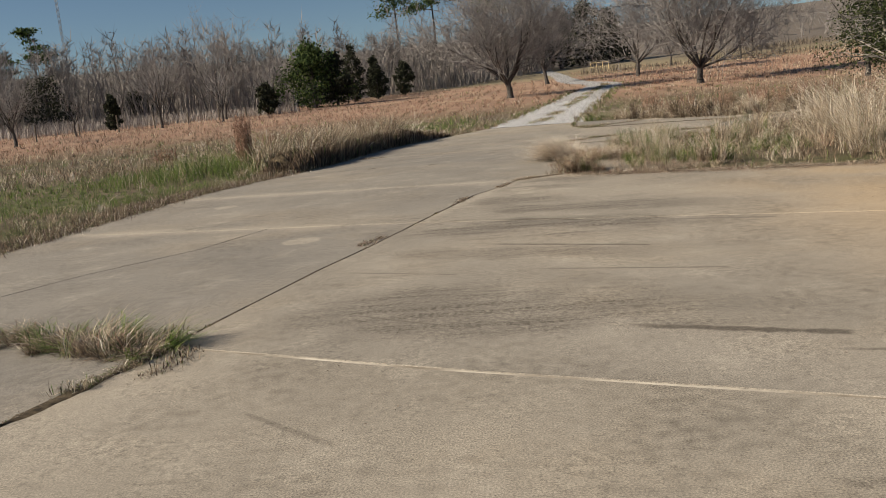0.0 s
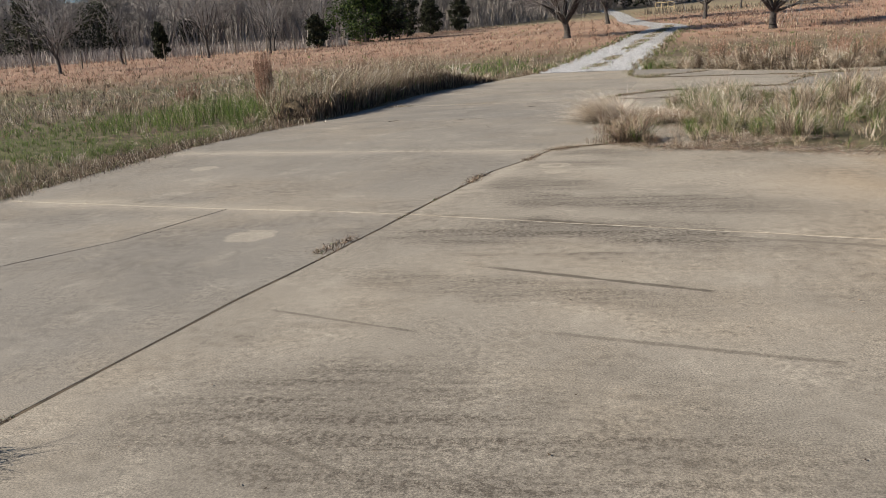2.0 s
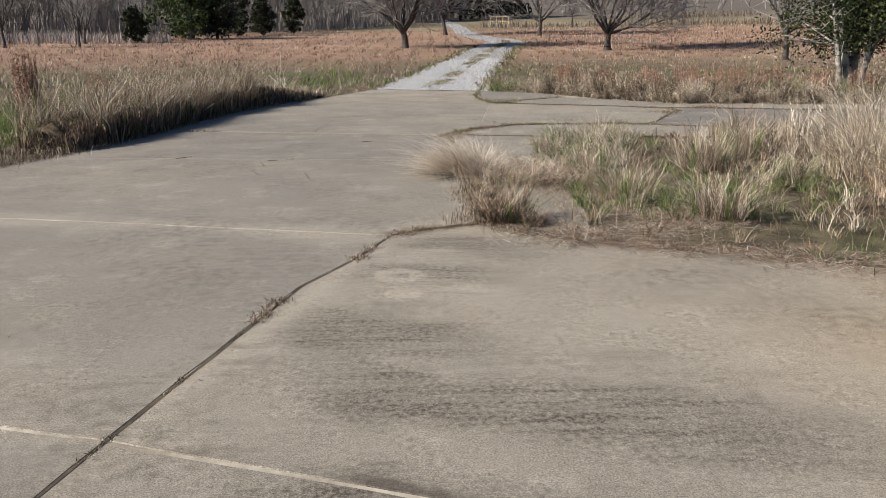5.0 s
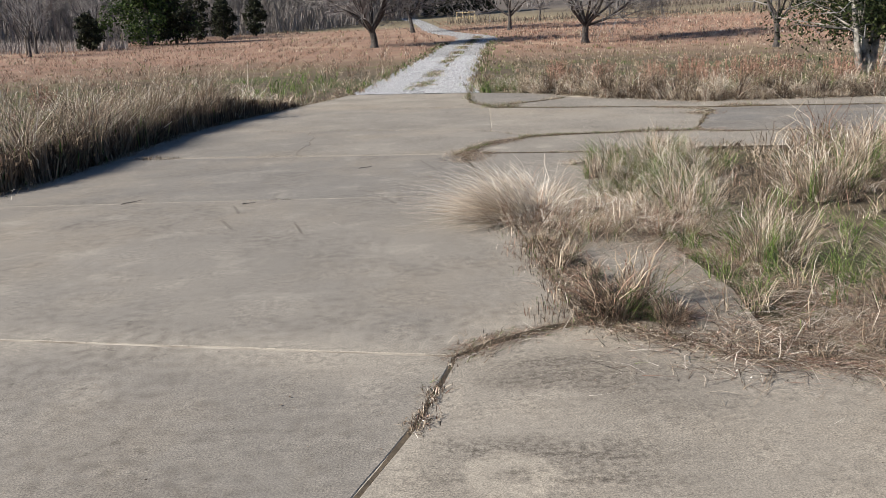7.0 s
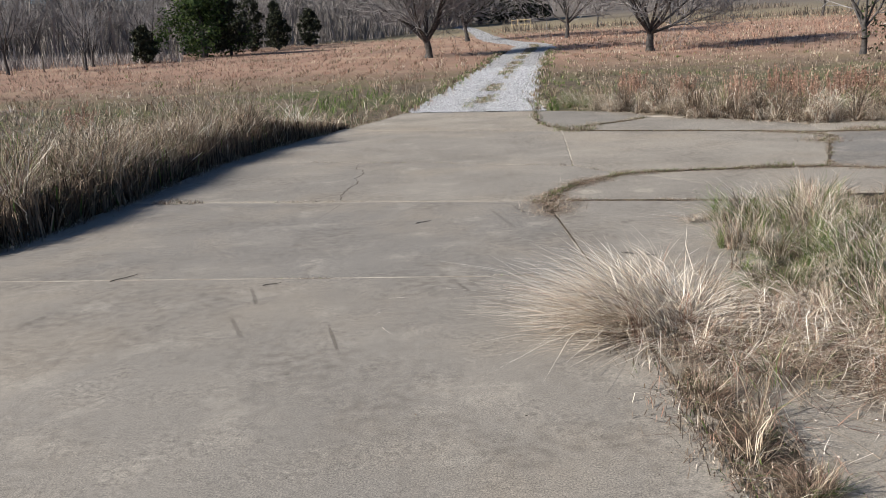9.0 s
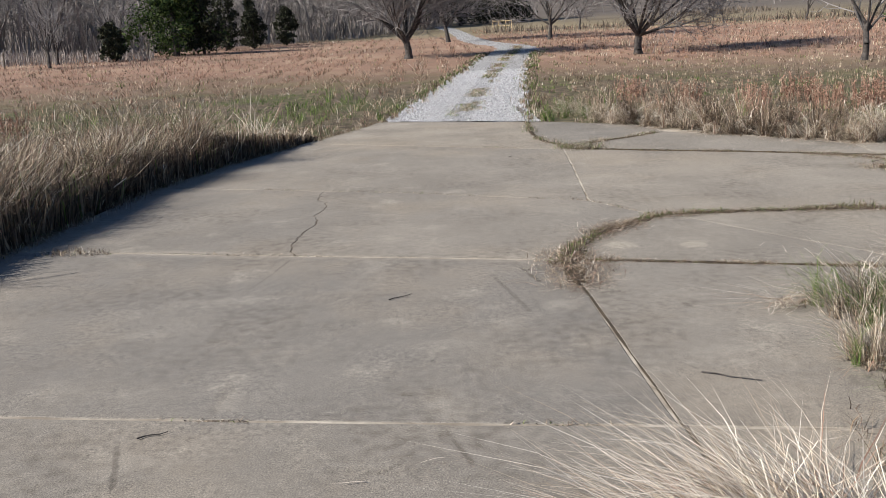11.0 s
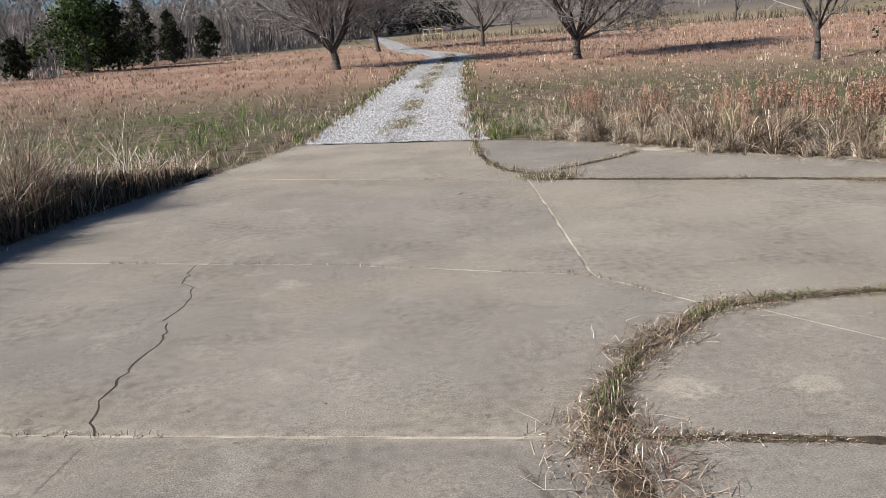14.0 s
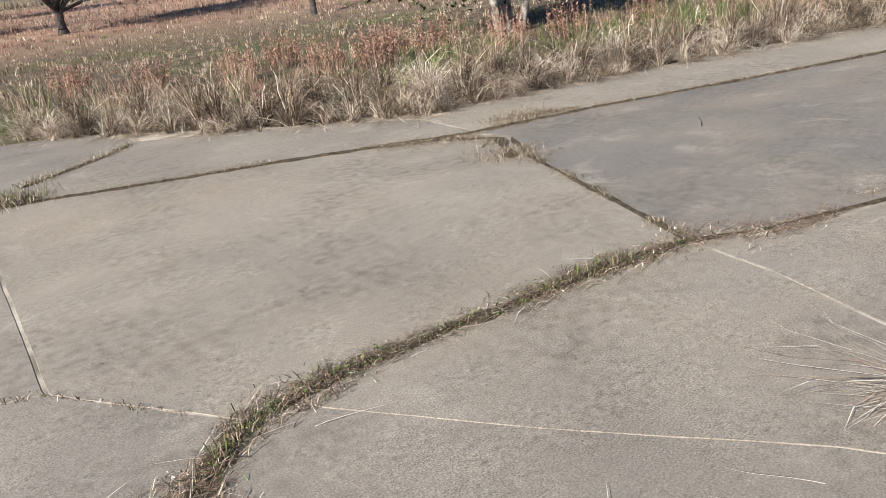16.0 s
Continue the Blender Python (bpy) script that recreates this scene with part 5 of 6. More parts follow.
seam([(1.7, 23.8), (1.5, 22.0), (1.43, 20.5), (1.55, 19.6), (1.9, 18.95)], 500, 0.05, 0.07, (0.7, 0.3, 0.0, 1.0, 1.4), "weeds in the joint beside the track", 0.35)
DIAG = [(-2.37, -4.5), (-2.1, -3.4), (-1.9, -2.36), (-1.73, -1.5), (-1.5, -0.57), (-1.22, 0.73), (-0.76, 2.8), (-0.46, 3.5), (-0.24, 4.2)]
seam(DIAG, 350, 0.01, 0.014, (0.4, 0.3, 0.0, 0.3, 2.0), "dead sprigs in the long joint", 0.55, 0.25, 4)
for sx_, sy_ in ((-1.56, -0.4), (-1.48, -0.15), (-0.85, 2.45), (-0.9, 2.2), (-0.38, 3.75), (-0.45, 3.5)):
    seam([(sx_ - 0.03, sy_ - 0.1), (sx_ + 0.03, sy_ + 0.1)], 1100, 0.022, 0.022, (0.6, 0.4, 0.3, 0.1, 2.4), "dry sprig rooted in the long joint", 0.0, length=3.0)
seam([(-0.24, 4.2), (0.0, 4.38), (0.25, 4.5), (0.5, 4.58), (0.9, 4.2), (1.3, 3.85)], 2200, 0.04, 0.02, (0.5, 0.4, 0.4, 0.15, 3.2), "brown litter gathered at the slab corner", 0.15, length=6.0)
seam([(0.48, 4.6), (0.5, 5.4), (0.55, 6.2), (0.6, 7.0)], 1800, 0.1, 0.06, (0.5, 0.4, 0.4, 0.2, 3.2), "brown litter along the slab edge", 0.25)
seam([(0.72, 4.5), (0.7, 5.0), (0.66, 5.6), (0.6, 6.5)], 2600, 0.09, 0.025, (0.6, 0.7, 0.6, 0.1, 3.0), "dead grass litter over the apron", 0.25, length=8.0)
seam([(0.9, 4.25), (1.3, 3.95), (2.44, 3.38), (3.36, 2.98), (5.0, 2.35), (8.0, 1.3)], 2600, 0.14, 0.018, (0.8, 0.8, 0.9, 0.04, 2.4), "red-brown litter lying flat along the island's rim", 0.1, length=14.0, follow=0.35)
seam([(1.1, 4.25), (1.9, 4.2), (2.4, 4.6), (1.7, 5.0), (1.65, 5.9), (1.4, 6.5)], 3600, 0.22, 0.022, (0.9, 1.2, 0.9, 0.04, 2.2), "matted brown straw lying flat across the island", 0.12, length=14.0, follow=0.3)
seam([(-2.37, -4.5), (-2.2, -3.9), (-2.05, -3.45)], 1800, 0.05, 0.05, (0.7, 0.5, 0.0, 0.7, 2.0), "dead weeds along the joint below the tuft", 0.2)
seam([(-1.95, -3.5), (-1.9, -3.75), (-2.0, -3.95)], 900, 0.03, 0.03, (0.5, 0.3, 0.0, 0.3, 2.0), "stray dead stems on the slab", 0.2)
for jy, pts in enumerate(([(-3.3, 12.45), (-1.83, 12.06), (0.3, 11.55)], [(-2.8, 15.8), (-0.87, 15.04), (1.14, 14.0), (1.5, 13.3)], [(-2.5, 21.0), (-0.07, 19.6), (1.6, 18.65)], [(-2.0, 8.8), (0.4, 8.47)])):
    seam(pts, 130, 0.01, 0.025, (0.5, 0.3, 0.0, 0.3, 2.0), "tiny dead sprigs in a transverse joint", 0.5, 0.3, jy)
# made-up solid bank that blocks the sun and darkens the grass's foot
SHADE_BANK = [(float(np.interp(q, EDGE_Y, EDGE_X)) - 0.55, q) for q in np.arange(10.0, 20.2, 0.6)]
weed_mat(SHADE_BANK, 0.42, 0.75, "added dark thatch bank deepening the shade under the tall edge grass", 20)
EDGE_PTS = [(a + 0.02, b) for a, b in LEFT_EDGE if b > -8]
seam([(p - 0.28, q) for p, q in EDGE_PTS if q < 11.5], 1500, 0.16, 0.1, (0.5, 0.35, 0.1, 0.15, 3.4), "dark matted litter along the driveway's edge", 0.1, length=1.8)
seam(EDGE_PTS, 800, 0.07, 0.06, (0.7, 0.3, 0.1, 0.3, 2.6), "dark dead litter along the driveway's edge", 0.2, length=1.4)
seam([(-4.2, 12.6), (-3.6, 12.5)], 900, 0.06, 0.04, (0.5, 0.3, 0.0, 0.1, 2.0), "small heap of dead stems on the joint", 0.2)


# ---- trees ----
def grow(seed, height, girth, limbs, spread, depth, fork=0.22, twigs=5, upward=0.75):
    """Rows of tapered tubes for a bare tree: thick limbs apart from fine twigs."""
    g = np.random.default_rng(seed)
    thick, fine = [], []

    def shoot(p, d, length, r, level):
        n = 3 if level < 3 else 2
        q = p
        for i in range(n):
            d = d + g.normal(0, 0.1 + 0.03 * level, 3)
            d[2] += upward * 0.25
            d = d / np.linalg.norm(d)
            nxt = q + d * length / n
            r2 = r * (0.8 if i < n - 1 else 0.62)
            (thick if level < 2 else fine).append((*q, *nxt, r, r2))
            if level < depth:
                kids = twigs if level else 2
                for _ in range(max(1, kids // n + (g.random() < 0.5))):
                    side = g.normal(size=3)
                    side -= d * side.dot(d)
                    side /= np.linalg.norm(side)
                    k = d * g.uniform(0.5, 1.0) + side * g.uniform(0.5, 0.95)
                    shoot(nxt, k / np.linalg.norm(k), length * g.uniform(0.45, 0.75), max(r2 * 0.6, 0.015), level + 1)
            q, r = nxt, r2
        return q

    q = np.array([0.0, 0, -0.1])
    top = height * fork
    r = girth
    for i in range(4):
        nxt = q + np.array([g.normal(0, 0.05), g.normal(0, 0.05), (top + 0.1) / 4])
        thick.append((*q, *nxt, r * (1.35 if i == 0 else 1), r * 0.93))
        q, r = nxt, r * 0.93
    for i in range(limbs):
        a = 6.283 * i / limbs + g.normal(0, 0.25)
        tilt = spread * g.uniform(0.25, 1.0)
        d = np.array([math.cos(a) * math.sin(tilt), math.sin(a) * math.sin(tilt), math.cos(tilt)])
        base = q - np.array([0, 0, g.uniform(0, top * 0.35)])
        shoot(base, d, height * g.uniform(0.45, 0.62), r * g.uniform(0.45, 0.62), 1)
    return thick, fine


def bare_tree(at, label, seed, height, girth, limbs=9, spread=1.0, depth=4, fork=0.2, twigs=6, group="", bark=None, lean=(0, 0)):
    ob = thing("bare_tree", label, "tree", group, at=at)
    ob.rotation_euler = (radians(lean[0]), radians(lean[1]), 0)
    thick, fine = grow(seed, height, girth, limbs, spread, depth, fork, twigs)
    part("trunk", mesh_from("trunk", *tubes(thick, 7), [bark or BARK], smooth=True), None, ob)
    part("crown", mesh_from("crown", *tubes(fine, 3), [TWIG]), None, ob, "fine grey leafless twigs")
    return ob


def on_land(x, y, sink=0.06):
    return (x, y, float(land(x, y)) - sink)


bare_tree(on_land(-1.65, 68.5), "round-crowned bare grey tree beside the track", 17, 10.4, 0.3, 13, 1.2, 4, 0.15, 8, "bare trees along the track")
bare_tree(on_land(13.4, 59.5), "broad spreading bare grey tree in the meadow", 5, 10.0, 0.28, 12, 1.2, 4, 0.15, 8, "bare trees along the track")
bare_tree(on_land(2.7, 108), "bare grey tree beside the bend of the track", 8, 11, 0.28, 10, 1.1, 4, 0.2, 6, "bare trees along the track")
bare_tree(on_land(14.0, 101), "bare grey tree far across the meadow", 11, 10.4, 0.26, 10, 1.15, 4, 0.2, 6, "bare trees along the track")
bare_tree(on_land(19.4, 42.8), "thin bare tree with broken hanging branches", 14, 5.8, 0.15, 6, 0.9, 3, 0.28, 5)
bare_tree(on_land(-40, 53.2), "small bare tree beside the fence", 21, 5.6, 0.14, 6, 0.8, 3, 0.25, 6, "bare trees along the fence")
bare_tree(on_land(-42.4, 66.5), "slender leaning bare tree beside the fence", 22, 4.6, 0.12, 5, 0.6, 3, 0.3, 5, "bare trees along the fence")
bare_tree(on_land(-36.4, 71.8), "pale bare tree with drooping boughs by the fence", 23, 6.6, 0.14, 7, 0.75, 3, 0.3, 6, "bare trees along the fence")
bare_tree(on_land(-38, 92), "tall bare oak rising above the brush", 24, 9, 0.24, 8, 0.8, 4, 0.3, 5, "bare trees along the fence")
for i, (tx, ty, h) in enumerate(((-31.5, 75.5, 4.5), (-33.5, 82, 5), (-30, 88, 6), (34, 131, 8), (52, 120, 7), (24, 136, 7), (70, 128, 9), (46, 170, 10))):
    bare_tree(on_land(tx, ty), "thin bare sapling at the field's edge", 30 + i, h, 0.09 + 0.01 * h, 6, 0.7, 3, 0.28, 5, "saplings at the field's edge")


def evergreen(at, label, name, seed, height, radius, mat, count, size, shape, group="", skirt=0.06):
    """A dense evergreen: a trunk and a crown of many small sprays with gaps and an uneven outline."""
    g = np.random.default_rng(seed)
    ob = thing(name, label, "tree", group, at=at)
    part("trunk", mesh_from("trunk", *tubes([(0, 0, -0.1, 0.02, 0.01, height * 0.5, radius * 0.09, radius * 0.06), (0.02, 0.01, height * 0.5, 0, 0, height * 0.93, radius * 0.06, 0.015)], 7), [BARK]), None, ob)
    pts = []
    for _ in range(80):
        f = g.random() ** 0.85
        z = height * (skirt + (1 - skirt) * f)
        wide = radius * (np.interp(f, [0, 0.2, 0.6, 1], [0.7, 1.0, 0.75, 0.08]) if shape == "round" else np.interp(f, [0, 0.12, 0.5, 0.85, 1], [0.5, 0.85, 1.0, 0.6, 0.12]))
        a, q = g.uniform(0, 6.28), wide * g.uniform(0.2, 1.15)
        c = np.array([q * math.cos(a), q * math.sin(a), z])
        pts.append(c + g.normal(0, 1, (count // 80, 3)) * np.array([radius * 0.14, radius * 0.14, radius * 0.12]))
    C = np.concatenate(pts)
    C = C[C[:, 2] > 0.05]
    part("crown", mesh_from("crown", *leaves(C, size), [mat]), None, ob)
    return ob


evergreen(on_land(-27.4, 98), "broad dark green pine at the wood's edge", "pine_tree", 1, 7.6, 4.6, PINE, 8000, 0.2, "round")
evergreen(on_land(-24.6, 99), "dark juniper beside the pine", "juniper_tree", 6, 6.5, 2.2, CEDAR, 4500, 0.2, "cone", "junipers")
for i, (tx, ty, h, r_, lab) in enumerate(((-29.9, 86.0, 3.4, 1.1, "small dark juniper"), (-24.2, 108, 7.6, 1.5, "tall columnar dark juniper"), (-21.6, 112, 4.6, 1.5, "squat dark juniper"), (-18.9, 121, 5.0, 1.4, "small columnar juniper"),
                                         (-22.6, 116, 6.2, 1.0, "slim dark juniper"), (-42.5, 74, 3.6, 0.7, "slim young juniper"), (-64, 98, 6.5, 4.0, "wide dark juniper clump"), (-70, 92, 7, 4.0, "wide dark juniper clump"), (-58, 112, 4, 2.0, "low juniper bush"))):
    evergreen(on_land(tx, ty), lab + " at the edge of the wood", "juniper_tree", 40 + i, h, r_, CEDAR, 3400, 0.17, "cone" if r_ < 2.5 else "round", "junipers")
for i, (tx, ty, h, r_) in enumerate(((8, 186, 13, 5), (14, 192, 14, 5.5), (20, 198, 12, 5), (2, 196, 12, 5))):
    evergreen(on_land(tx, ty), "dark evergreen in the mass behind the track", "juniper_tree", 60 + i, h, r_, CEDAR, 3400, 0.42, "round", "far evergreens")


def tall_pine(at, seed, height, label):
    """A pine with a bare stem and separate plates of needles near the top."""
    g = np.random.default_rng(seed)
    ob = thing("pine_tree", label, "tree", "ridge pines", at=at)
    S = [(0, 0, -0.2, 0.2, 0, height * 0.5, 0.3, 0.22), (0.2, 0, height * 0.5, 0, 0, height, 0.22, 0.05)]
    C = []
    for i in range(16):
        z = height * g.uniform(0.62, 1.0)
        a = g.uniform(0, 6.28)
        reach = height * 0.24 * g.uniform(0.4, 1.0) * (1.25 - z / height)*1.8
        e = np.array([reach * math.cos(a), reach * math.sin(a), z + 0.4])
        S.append((0, 0, z - 0.3, *e, 0.08, 0.03))
        C.append(e + g.normal(0, 1, (130, 3)) * np.array([height * 0.05, height * 0.05, height * 0.018]))
    part("trunk", mesh_from("trunk", *tubes(S, 5), [BARK]), None, ob)
    part("crown", mesh_from("crown", *leaves(np.concatenate(C), 0.3), [PINE]), None, ob)


for i, (tx, ty, h) in enumerate(((-26, 165, 23), (-19, 172, 22), (-11, 180, 22), (-98, 152, 17), (-115, 140, 15), (-104, 150, 13), (-7, 200, 22))):
    tall_pine(on_land(tx, ty), 70 + i, h, "tall pine standing above the bare wood")


# ---- the evergreen with pale stems ----
def pale_evergreen(at):
    g = np.random.default_rng(5)
    ob = thing("evergreen_tree", "many-stemmed evergreen tree with white lichened trunks", "tree", at=at)
    tips = []
    for i in range(8):
        a = g.uniform(0, 6.28)
        p = np.array([0.42 * math.cos(a) * g.random(), 0.36 * math.sin(a) * g.random(), -0.1])
        d = np.array([0.2 * math.cos(a), 0.2 * math.sin(a), 1.0])
        S, r = [], g.uniform(0.07, 0.14)
        for k in range(7):
            q = p + d * 0.75 + g.normal(0, 0.07, 3)
            S.append((*p, *q, r, r * 0.88))
            p, r = q, r * 0.88
            if k > 0:
                for _ in range(3):
                    e = p + np.array([g.normal(0, 0.9), g.normal(0, 0.9), g.uniform(0.0, 0.8)])
                    S.append((*p, *e, r * 0.4, 0.012))
                    tips.append(e)
                    tips.append(p + (e - p) * 0.6)
        part("stem", mesh_from("stem", *tubes(S, 6), [PALE_BARK], smooth=True), None, ob)
    C = []
    for e in tips:
        e = e + g.normal(0, 0.3, 3)
        if e[2] > 0.8 + 0.5 * g.random() or e[0] > 0.7:
            C.append(e + g.normal(0, 0.28, (80, 3)))
    for _ in range(110):
        e = np.array([g.uniform(-0.9, 2.4), g.uniform(-1.5, 1.8), g.uniform(0.9, 4.5)])
        C.append(e + g.normal(0, 0.26, (70, 3)))
    C = np.concatenate(C)
    part("foliage", mesh_from("foliage", *leaves(C[C[:, 2] > 0.35], 0.06), [LEAF]), None, ob, "small glossy dark green leaves")
    S = []
    for _ in range(26):
        p = np.array([g.uniform(-0.8, 0), g.uniform(-0.6, 0.6), g.uniform(1.4, 4)])
        for k in range(3):
            q = p + np.array([-g.uniform(0.3, 0.8), g.normal(0, 0.25), g.normal(0.05, 0.25)])
            S.append((*p, *q, 0.02 - 0.005 * k, 0.015 - 0.005 * k))
            p = q
    part("dead_branch", mesh_from("dead_branch", *tubes(S, 4), [TWIG]), None, ob, "bare grey side branches")


pale_evergreen(on_land(13.6, 24.2))

# ---- woods ----
def wood(name, n, place, heights, label, seed, levels=(15, 13)):
    g = np.random.default_rng(seed)
    proto = []
    for _ in range(10):
        S = []
        p, lean_ = np.array([0.0, 0, -0.02]), g.normal(0, 0.05, 3)
        for k in range(4):
            q = np.array([lean_[0] * (k + 1), lean_[1] * (k + 1), 0.24 * (k + 1)]) + g.normal(0, 0.012, 3) * (k < 3)
            S.append((*p, *q, 0.014 * (1 - 0.22 * k), 0.014 * (0.78 - 0.22 * k) + 0.001))
            p = q
        T = []
        for _ in range(levels[0]):
            z = g.uniform(0.22, 0.95)
            a, ln = g.uniform(0, 6.28), 0.3 * g.uniform(0.4, 1.0) * (1.2 - z * 0.75)
            b = np.array([lean_[0] * z * 4, lean_[1] * z * 4, z])
            e = b + np.array([math.cos(a) * ln * 0.8, math.sin(a) * ln * 0.8, ln * g.uniform(0.2, 1.0)])
            S.append((*b, *e, 0.0045, 0.002))
            for _ in range(levels[1]):
                m = b + (e - b) * g.uniform(0.2, 1.0)
                tip = m + g.normal(0, 0.06, 3) + np.array([0, 0, 0.055])
                w_ = np.cross(tip - m, g.normal(size=3))
                w_ *= 0.0034 / np.linalg.norm(w_)
                T += [m - w_, m + w_, tip, tip]
        V, F = tubes(S, 3)
        F = np.concatenate([F[:, [0, 1, 2]], F[:, [0, 2, 3]], np.arange(len(T)).reshape(-1, 4)[:, :3] + len(V)])
        proto.append((np.concatenate([V, np.array(T)]), F))
    parts = []
    xs, ys = place(n, g)
    for i, (x_, y_) in enumerate(zip(xs, ys)):
        V, F = proto[i % 10]
        h = g.uniform(*heights)
        a = g.uniform(0, 6.28)
        c, s = math.cos(a), math.sin(a)
        W_ = np.stack([(V[:, 0] * c - V[:, 1] * s), (V[:, 0] * s + V[:, 1] * c), V[:, 2]], 1) * h
        parts.append((W_ + np.array([x_, y_, float(land(x_, y_)) - 0.2]), F))
    return tagged(new(name, mesh_from(name, *join(parts), [WOOD_BARK])), label, "woodland", kind="stuff")


EDGE_A = [-45, -12, 0, 4.5, 9, 15, 20, 32, 48, 75]
EDGE_D = [235, 225, 172, 138, 128, 116, 108, 112, 118, 115]


def left_wood(n, g):
    a = g.uniform(-1, 68, n)
    d = np.interp(a, EDGE_A, EDGE_D) + 75 * g.random(n) ** 1.3
    return -d * np.sin(np.radians(a)), 6 + d * np.cos(np.radians(a))


def far_wood(n, g):
    a = g.uniform(-48, 3, n)
    d = np.interp(a, EDGE_A, EDGE_D) + 140 * g.random(n)
    return -d * np.sin(np.radians(a)), 6 + d * np.cos(np.radians(a))


def pole_wood(n, g):
    a = g.uniform(2, 12, n)
    d = np.interp(a, EDGE_A, EDGE_D) + 30 * g.random(n)
    return -d * np.sin(np.radians(a)), 6 + d * np.cos(np.radians(a))


wood("woodland", 1150, left_wood, (6, 12.5), "grey leafless winter woodland", 101, (13, 10))
wood("woodland", 600, far_wood, (6, 11.5), "bare trees on the far hillside", 102, (12, 9))
wood("woodland", 120, pole_wood, (6, 10), "thin pale poles at the edge of the wood", 103, (8, 6))

# brush between the fence and the wood, and along the far field's edge
x, y, d = field_points(70000, -72, 2, 62, 190, (0, 6))
a = -np.degrees(np.arctan2(x, y - 6))
edge = np.interp(a, EDGE_A, EDGE_D)
ok = (d > np.minimum(edge - 4, np.where(a > 18, 84, 999))) & (fuzz(x, y, 7, 2) > 0.15)
x, y, d, edge = x[ok], y[ok], d[ok], edge[ok]
H = np.where(d < edge, 0.9, 3.6) * rng.uniform(0.4, 1.4, len(x)) * (0.5 + fuzz(x, y, 9, 6))
V, F = blades(np.stack([x, y, land(x, y) - 0.05], 1), H, H * rng.uniform(0, 0.45, len(x)), rng.uniform(0, 6.28, len(x)), 0.0007 * d * rng.uniform(0.6, 1.4, len(x)), 0.2, 2)
tagged(new("brush", mesh_from("brush", V, F, [BRUSH])), "grey-brown leafless brush below the wood", "brush", kind="stuff")
x, y, d = field_points(26000, 4, 62, 126, 215, (0, 6))
row = fuzz(x, y, 26, 3)
ok = (np.abs(d - 131 - 6 * np.sin(x * 0.05)) < 3.0) | (row > 0.72)
x, y, d = x[ok], y[ok], d[ok]
H = rng.uniform(0.5, 2.0, len(x)) * (0.4 + fuzz(x, y, 12, 8))
V, F = blades(np.stack([x, y, land(x, y) - 0.05], 1), H, H * 0.3, rng.uniform(0, 6.28, len(x)), 0.0008 * d, 0.2, 2)
tagged(new("brush", mesh_from("brush", V, F, [HEDGE])), "brown brushy hedge line beyond the meadow", "brush", kind="stuff")


# ---- fence, gate, mast ----
def fence(pts):
    ob = thing("fence", "old wire fence on weathered wooden posts", "fence")
    P = np.array(pts, float)
    s = np.concatenate([[0], np.cumsum(np.hypot(*np.diff(P, axis=0).T))])
    tops = []
    for i, t in enumerate(np.arange(0, s[-1], 4.2)):
        x_, y_ = np.interp(t, s, P[:, 0]), np.interp(t, s, P[:, 1])
        z_, h = float(land(x_, y_)), 1.35 + 0.25 * math.sin(i * 2.3)
        lx, ly = 0.07 * math.sin(i * 1.7), 0.05 * math.cos(i * 2.9)
        V, F = tubes([(x_, y_, z_ - 0.2, x_ + lx, y_ + ly, z_ + h, 0.075, 0.065), (x_ + lx, y_ + ly, z_ + h, x_ + lx, y_ + ly, z_ + h + 0.02, 0.065, 0.02)], 7)
        part("post", mesh_from("post", V, F, [POST]), None, ob)
        tops.append((x_, y_, z_))
    for k in range(3):
        part("wire", mesh_from("wire", *tubes([(a[0], a[1], a[2] + 0.4 + 0.38 * k, b[0], b[1], b[2] + 0.4 + 0.38 * k, 0.006, 0.006) for a, b in zip(tops, tops[1:])], 3), [WIRE]), None, ob)


fence([(-52, 47), (-43, 62), (-37, 73.5), (-33, 81), (-29.5, 89), (-26, 97)])


def gate(at, turn):
    ob = thing("gate", "small faded yellow tubular field gate, closed", "gate", at=at)
    ob.rotation_euler = (0, 0, radians(turn))
    for z_ in (0.45, 1.3):
        part("rail", mesh_from("rail", *tubes([(-1.7, 0, z_, 1.7, 0, z_, 0.06, 0.06)], 8), [GATE]), None, ob)
    for x_ in (-1.7, -0.6, 0.6, 1.7):
        part("upright", mesh_from("upright", *tubes([(x_, 0, -0.1, x_, 0, 1.45, 0.07, 0.07), (x_, 0, 1.45, x_, 0, 1.48, 0.07, 0.02)], 8), [GATE]), None, ob)


gate(on_land(14.3, 160, 0), -8)


def mast(at, h):
    ob = thing("radio_mast", "tall slim lattice radio mast on the ridge", "mast", at=at)
    legs = [(0.6 * math.cos(k * 2.094), 0.6 * math.sin(k * 2.094)) for k in range(3)]
    for lx, ly in legs:
        part("leg", mesh_from("leg", *tubes([(lx, ly, -1, lx, ly, h, 0.09, 0.09)], 5), [MAST]), None, ob)
    S = []
    for i in range(int(h / 1.5)):
        for k in range(3):
            p, q = legs[k], legs[(k + 1 + i % 2) % 3]
            S.append((*p, i * 1.5, *q, i * 1.5 + 1.5, 0.045, 0.045))
    part("bracing", mesh_from("bracing", *tubes(S, 3), [MAST]), None, ob)
    S = []
    for k in range(6):
        a = k * 1.047
        S += [(1.5 * math.cos(a), 1.5 * math.sin(a), h - 3, 1.5 * math.cos(a), 1.5 * math.sin(a), h - 0.8, 0.16, 0.16), (0, 0, h - 2, 1.5 * math.cos(a), 1.5 * math.sin(a), h - 2, 0.06, 0.06)]
    part("antennas", mesh_from("antennas", *tubes(S, 5), [MAST]), None, ob)


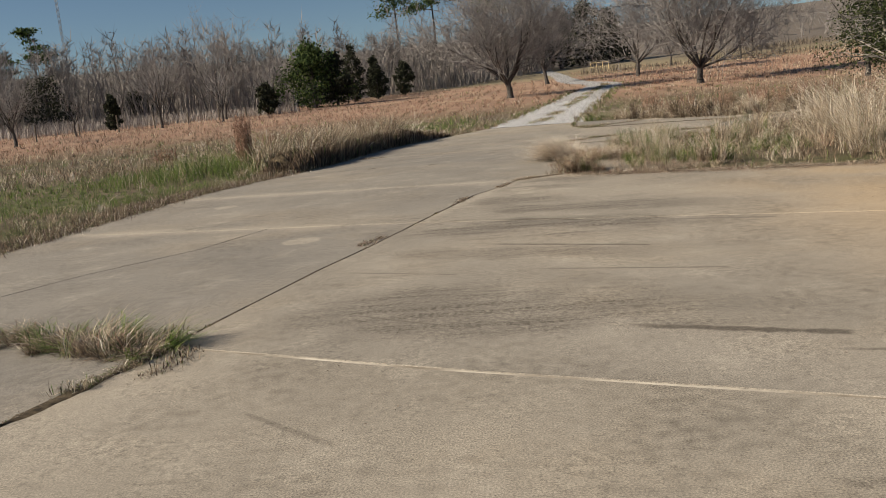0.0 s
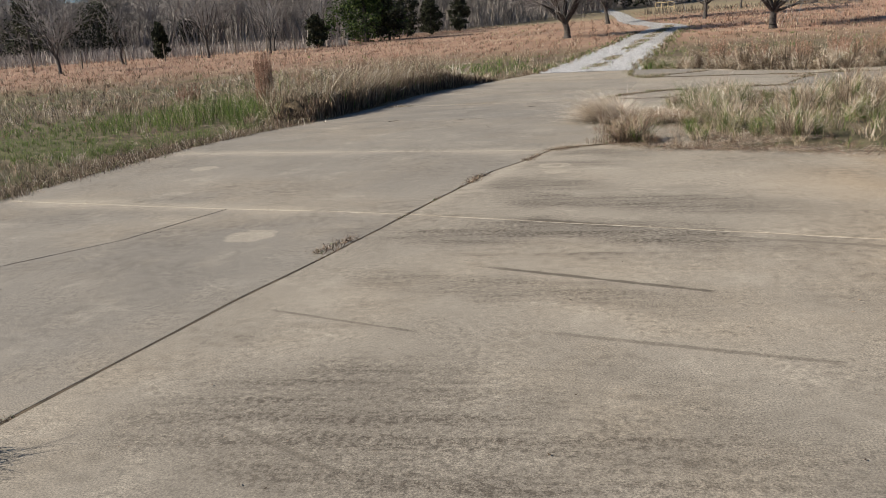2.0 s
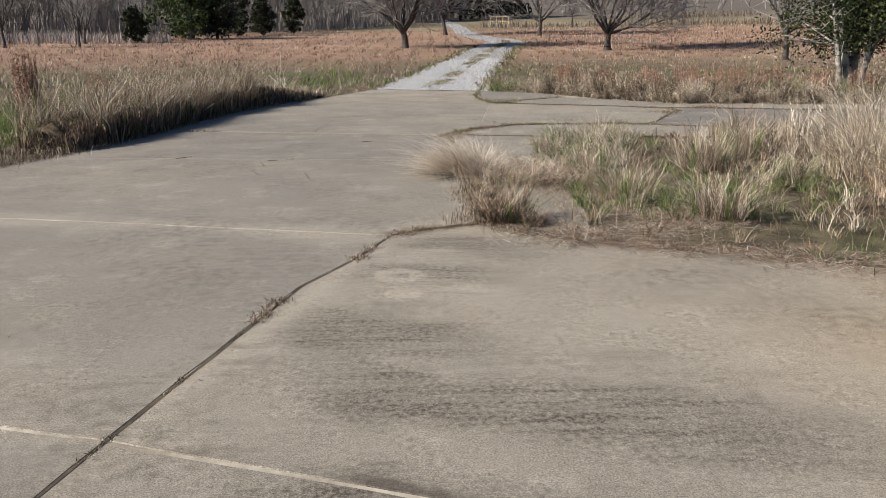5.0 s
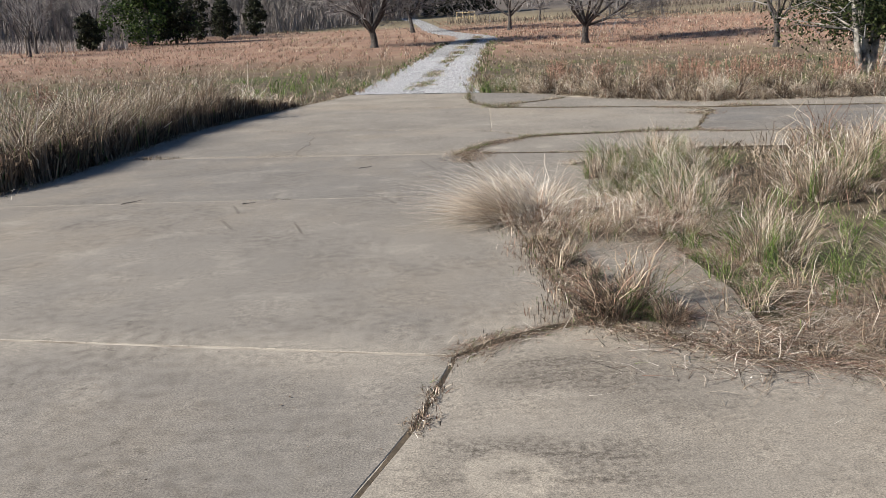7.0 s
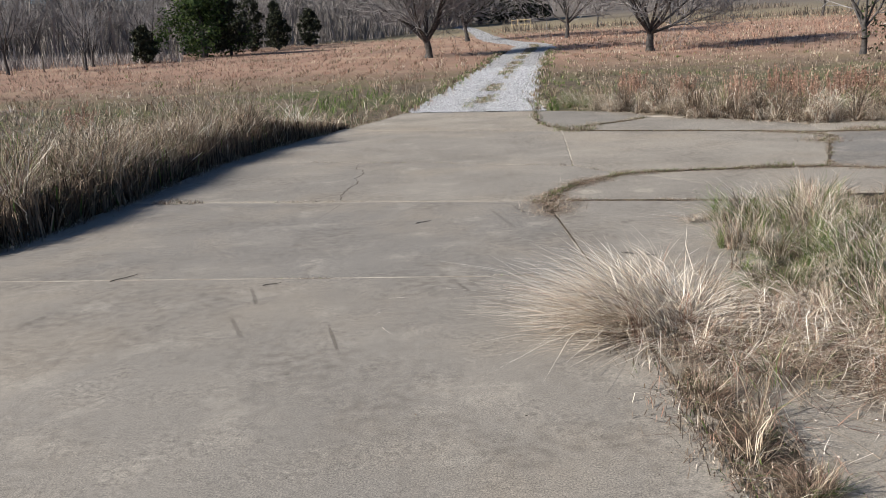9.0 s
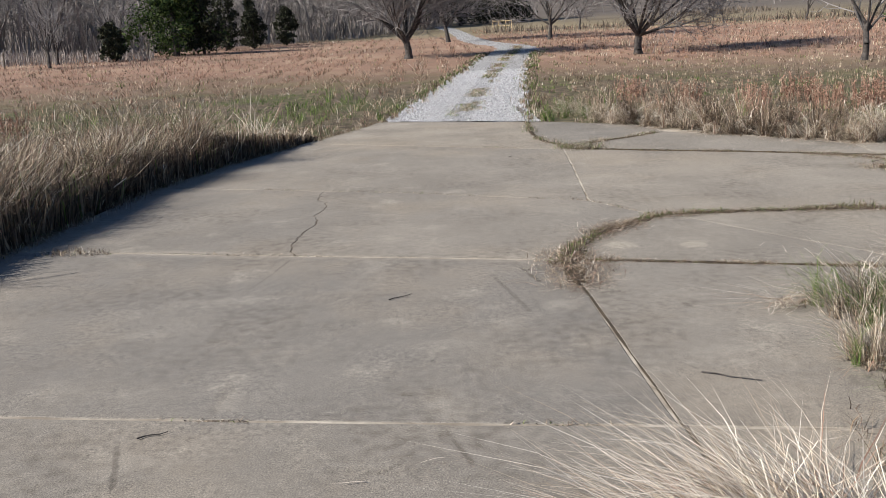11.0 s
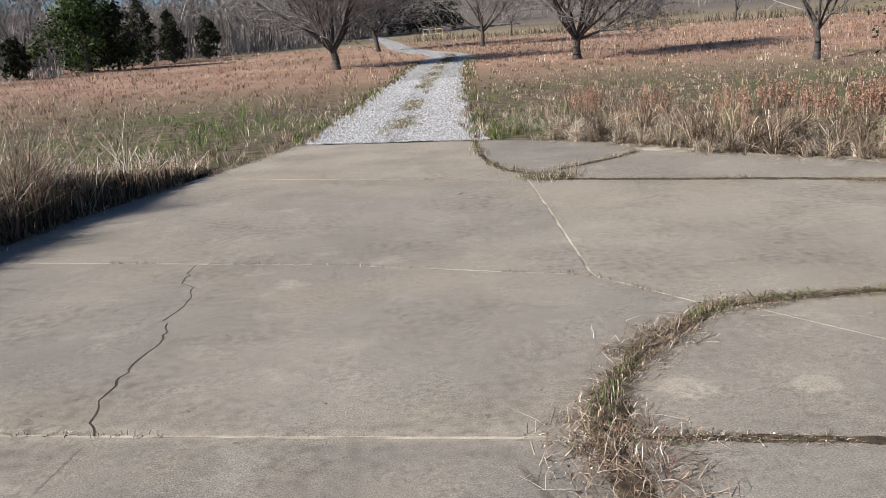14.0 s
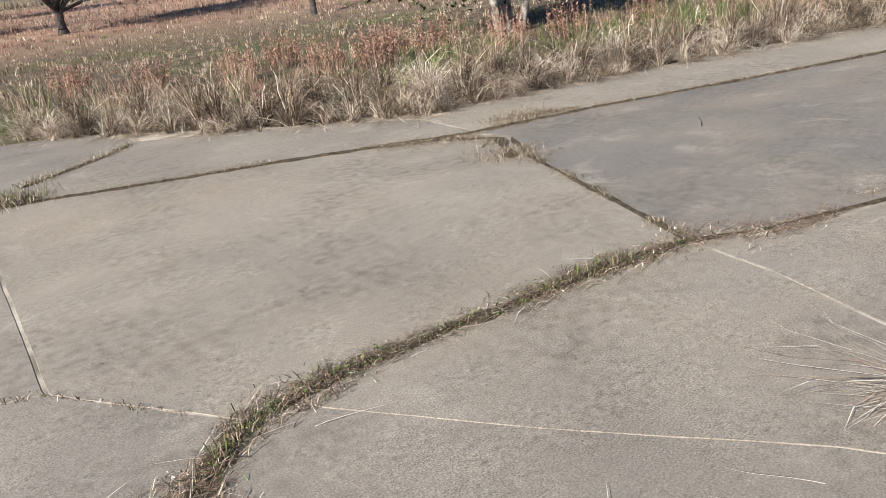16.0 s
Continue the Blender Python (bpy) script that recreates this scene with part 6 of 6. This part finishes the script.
mast(on_land(-222, 382), 44)

# ---- small litter on the slabs ----
stalk_me = mesh_from("bent_stalk", *tubes([(-4.75, 14.95, 0.0, -4.6, 15.15, 0.16, 0.011, 0.009), (-4.6, 15.15, 0.16, -4.42, 15.4, 0.3, 0.009, 0.005)], 6), [PALE], smooth=True)
tagged(new("bent_stalk", stalk_me), "bleached broken stalk leaning out of the edge grass", "stick", "fallen sticks")


def stick(at, turn, length, label):
    S, p = [], np.array([0.0, 0, 0.008])
    for k in range(4):
        q = p + np.array([length / 4, 0.012 * math.sin(k * 2.1 + length * 9), 0])
        S.append((*p, *q, 0.0042 - 0.0006 * k, 0.0038 - 0.0006 * k))
        p = q
    ob = tagged(new("stick", mesh_from("stick", *tubes(S, 6), [BARK], smooth=True)), label, "stick", "fallen sticks")
    ob.matrix_basis = Matrix.Translation(at) @ pose(0, 0, 0, 0, 0, turn)


for sx_, sy_, a, ln in ((-0.95, 10.6, 35, 0.2), (5.25, 15.75, 35, 0.28), (6.55, 14.4, 38, 0.38), (0.65, 17.9, 60, 0.16), (-2.05, 8.6, 20, 0.14), (0.75, 9.05, -30, 0.3), (-3.35, 8.95, 50, 0.25)):
    stick((sx_, sy_, 0), a, ln, "thin dry stick lying on the concrete")


def straw(at, turn, length):
    V, F = blades(np.array([[0.0, 0, 0.002]]), 0.012, length, 0.0, 0.005, 1.5, 4, 0.25)
    ob = tagged(new("straw", mesh_from("straw", V, F, [PALE])), "pale dry straw lying on the concrete", "straw", "fallen straws")
    ob.matrix_basis = Matrix.Translation(at) @ pose(0, 0, 0, 0, 0, turn)


for i in range(20):
    a = i * 2.399
    sx_, sy_ = ((0.2, 11.2), (1.2, 12.3), (2.6, 11.6), (6.9, 13.6), (-0.6, 7.6))[i % 5]
    r_ = 0.15 + 0.7 * ((i * 0.618) % 1)
    straw((sx_ + r_ * math.cos(a), sy_ + r_ * math.sin(a), 0), math.degrees(a * 3.1), 0.12 + 0.22 * ((i * 0.37) % 1))
n = 2600
x = rng.uniform(-5.5, 6, n)
y = rng.uniform(-5, 18, n)
ok = inside(OUTLINE, x, y) & (fuzz(x, y, 1.5, 30) > 0.45)
x, y = x[ok], y[ok]
V, F = leaves(np.stack([x, y, np.full(len(x), 0.006)], 1), 0.008)
V[:, 2] = 0.004 + 0.5 * np.abs(V[:, 2] - 0.004)
tagged(new("leaf_crumbs", mesh_from("leaf_crumbs", V, F, [LITTER])), "crumbs of dead leaf and grit scattered on the slabs", "litter", kind="stuff")
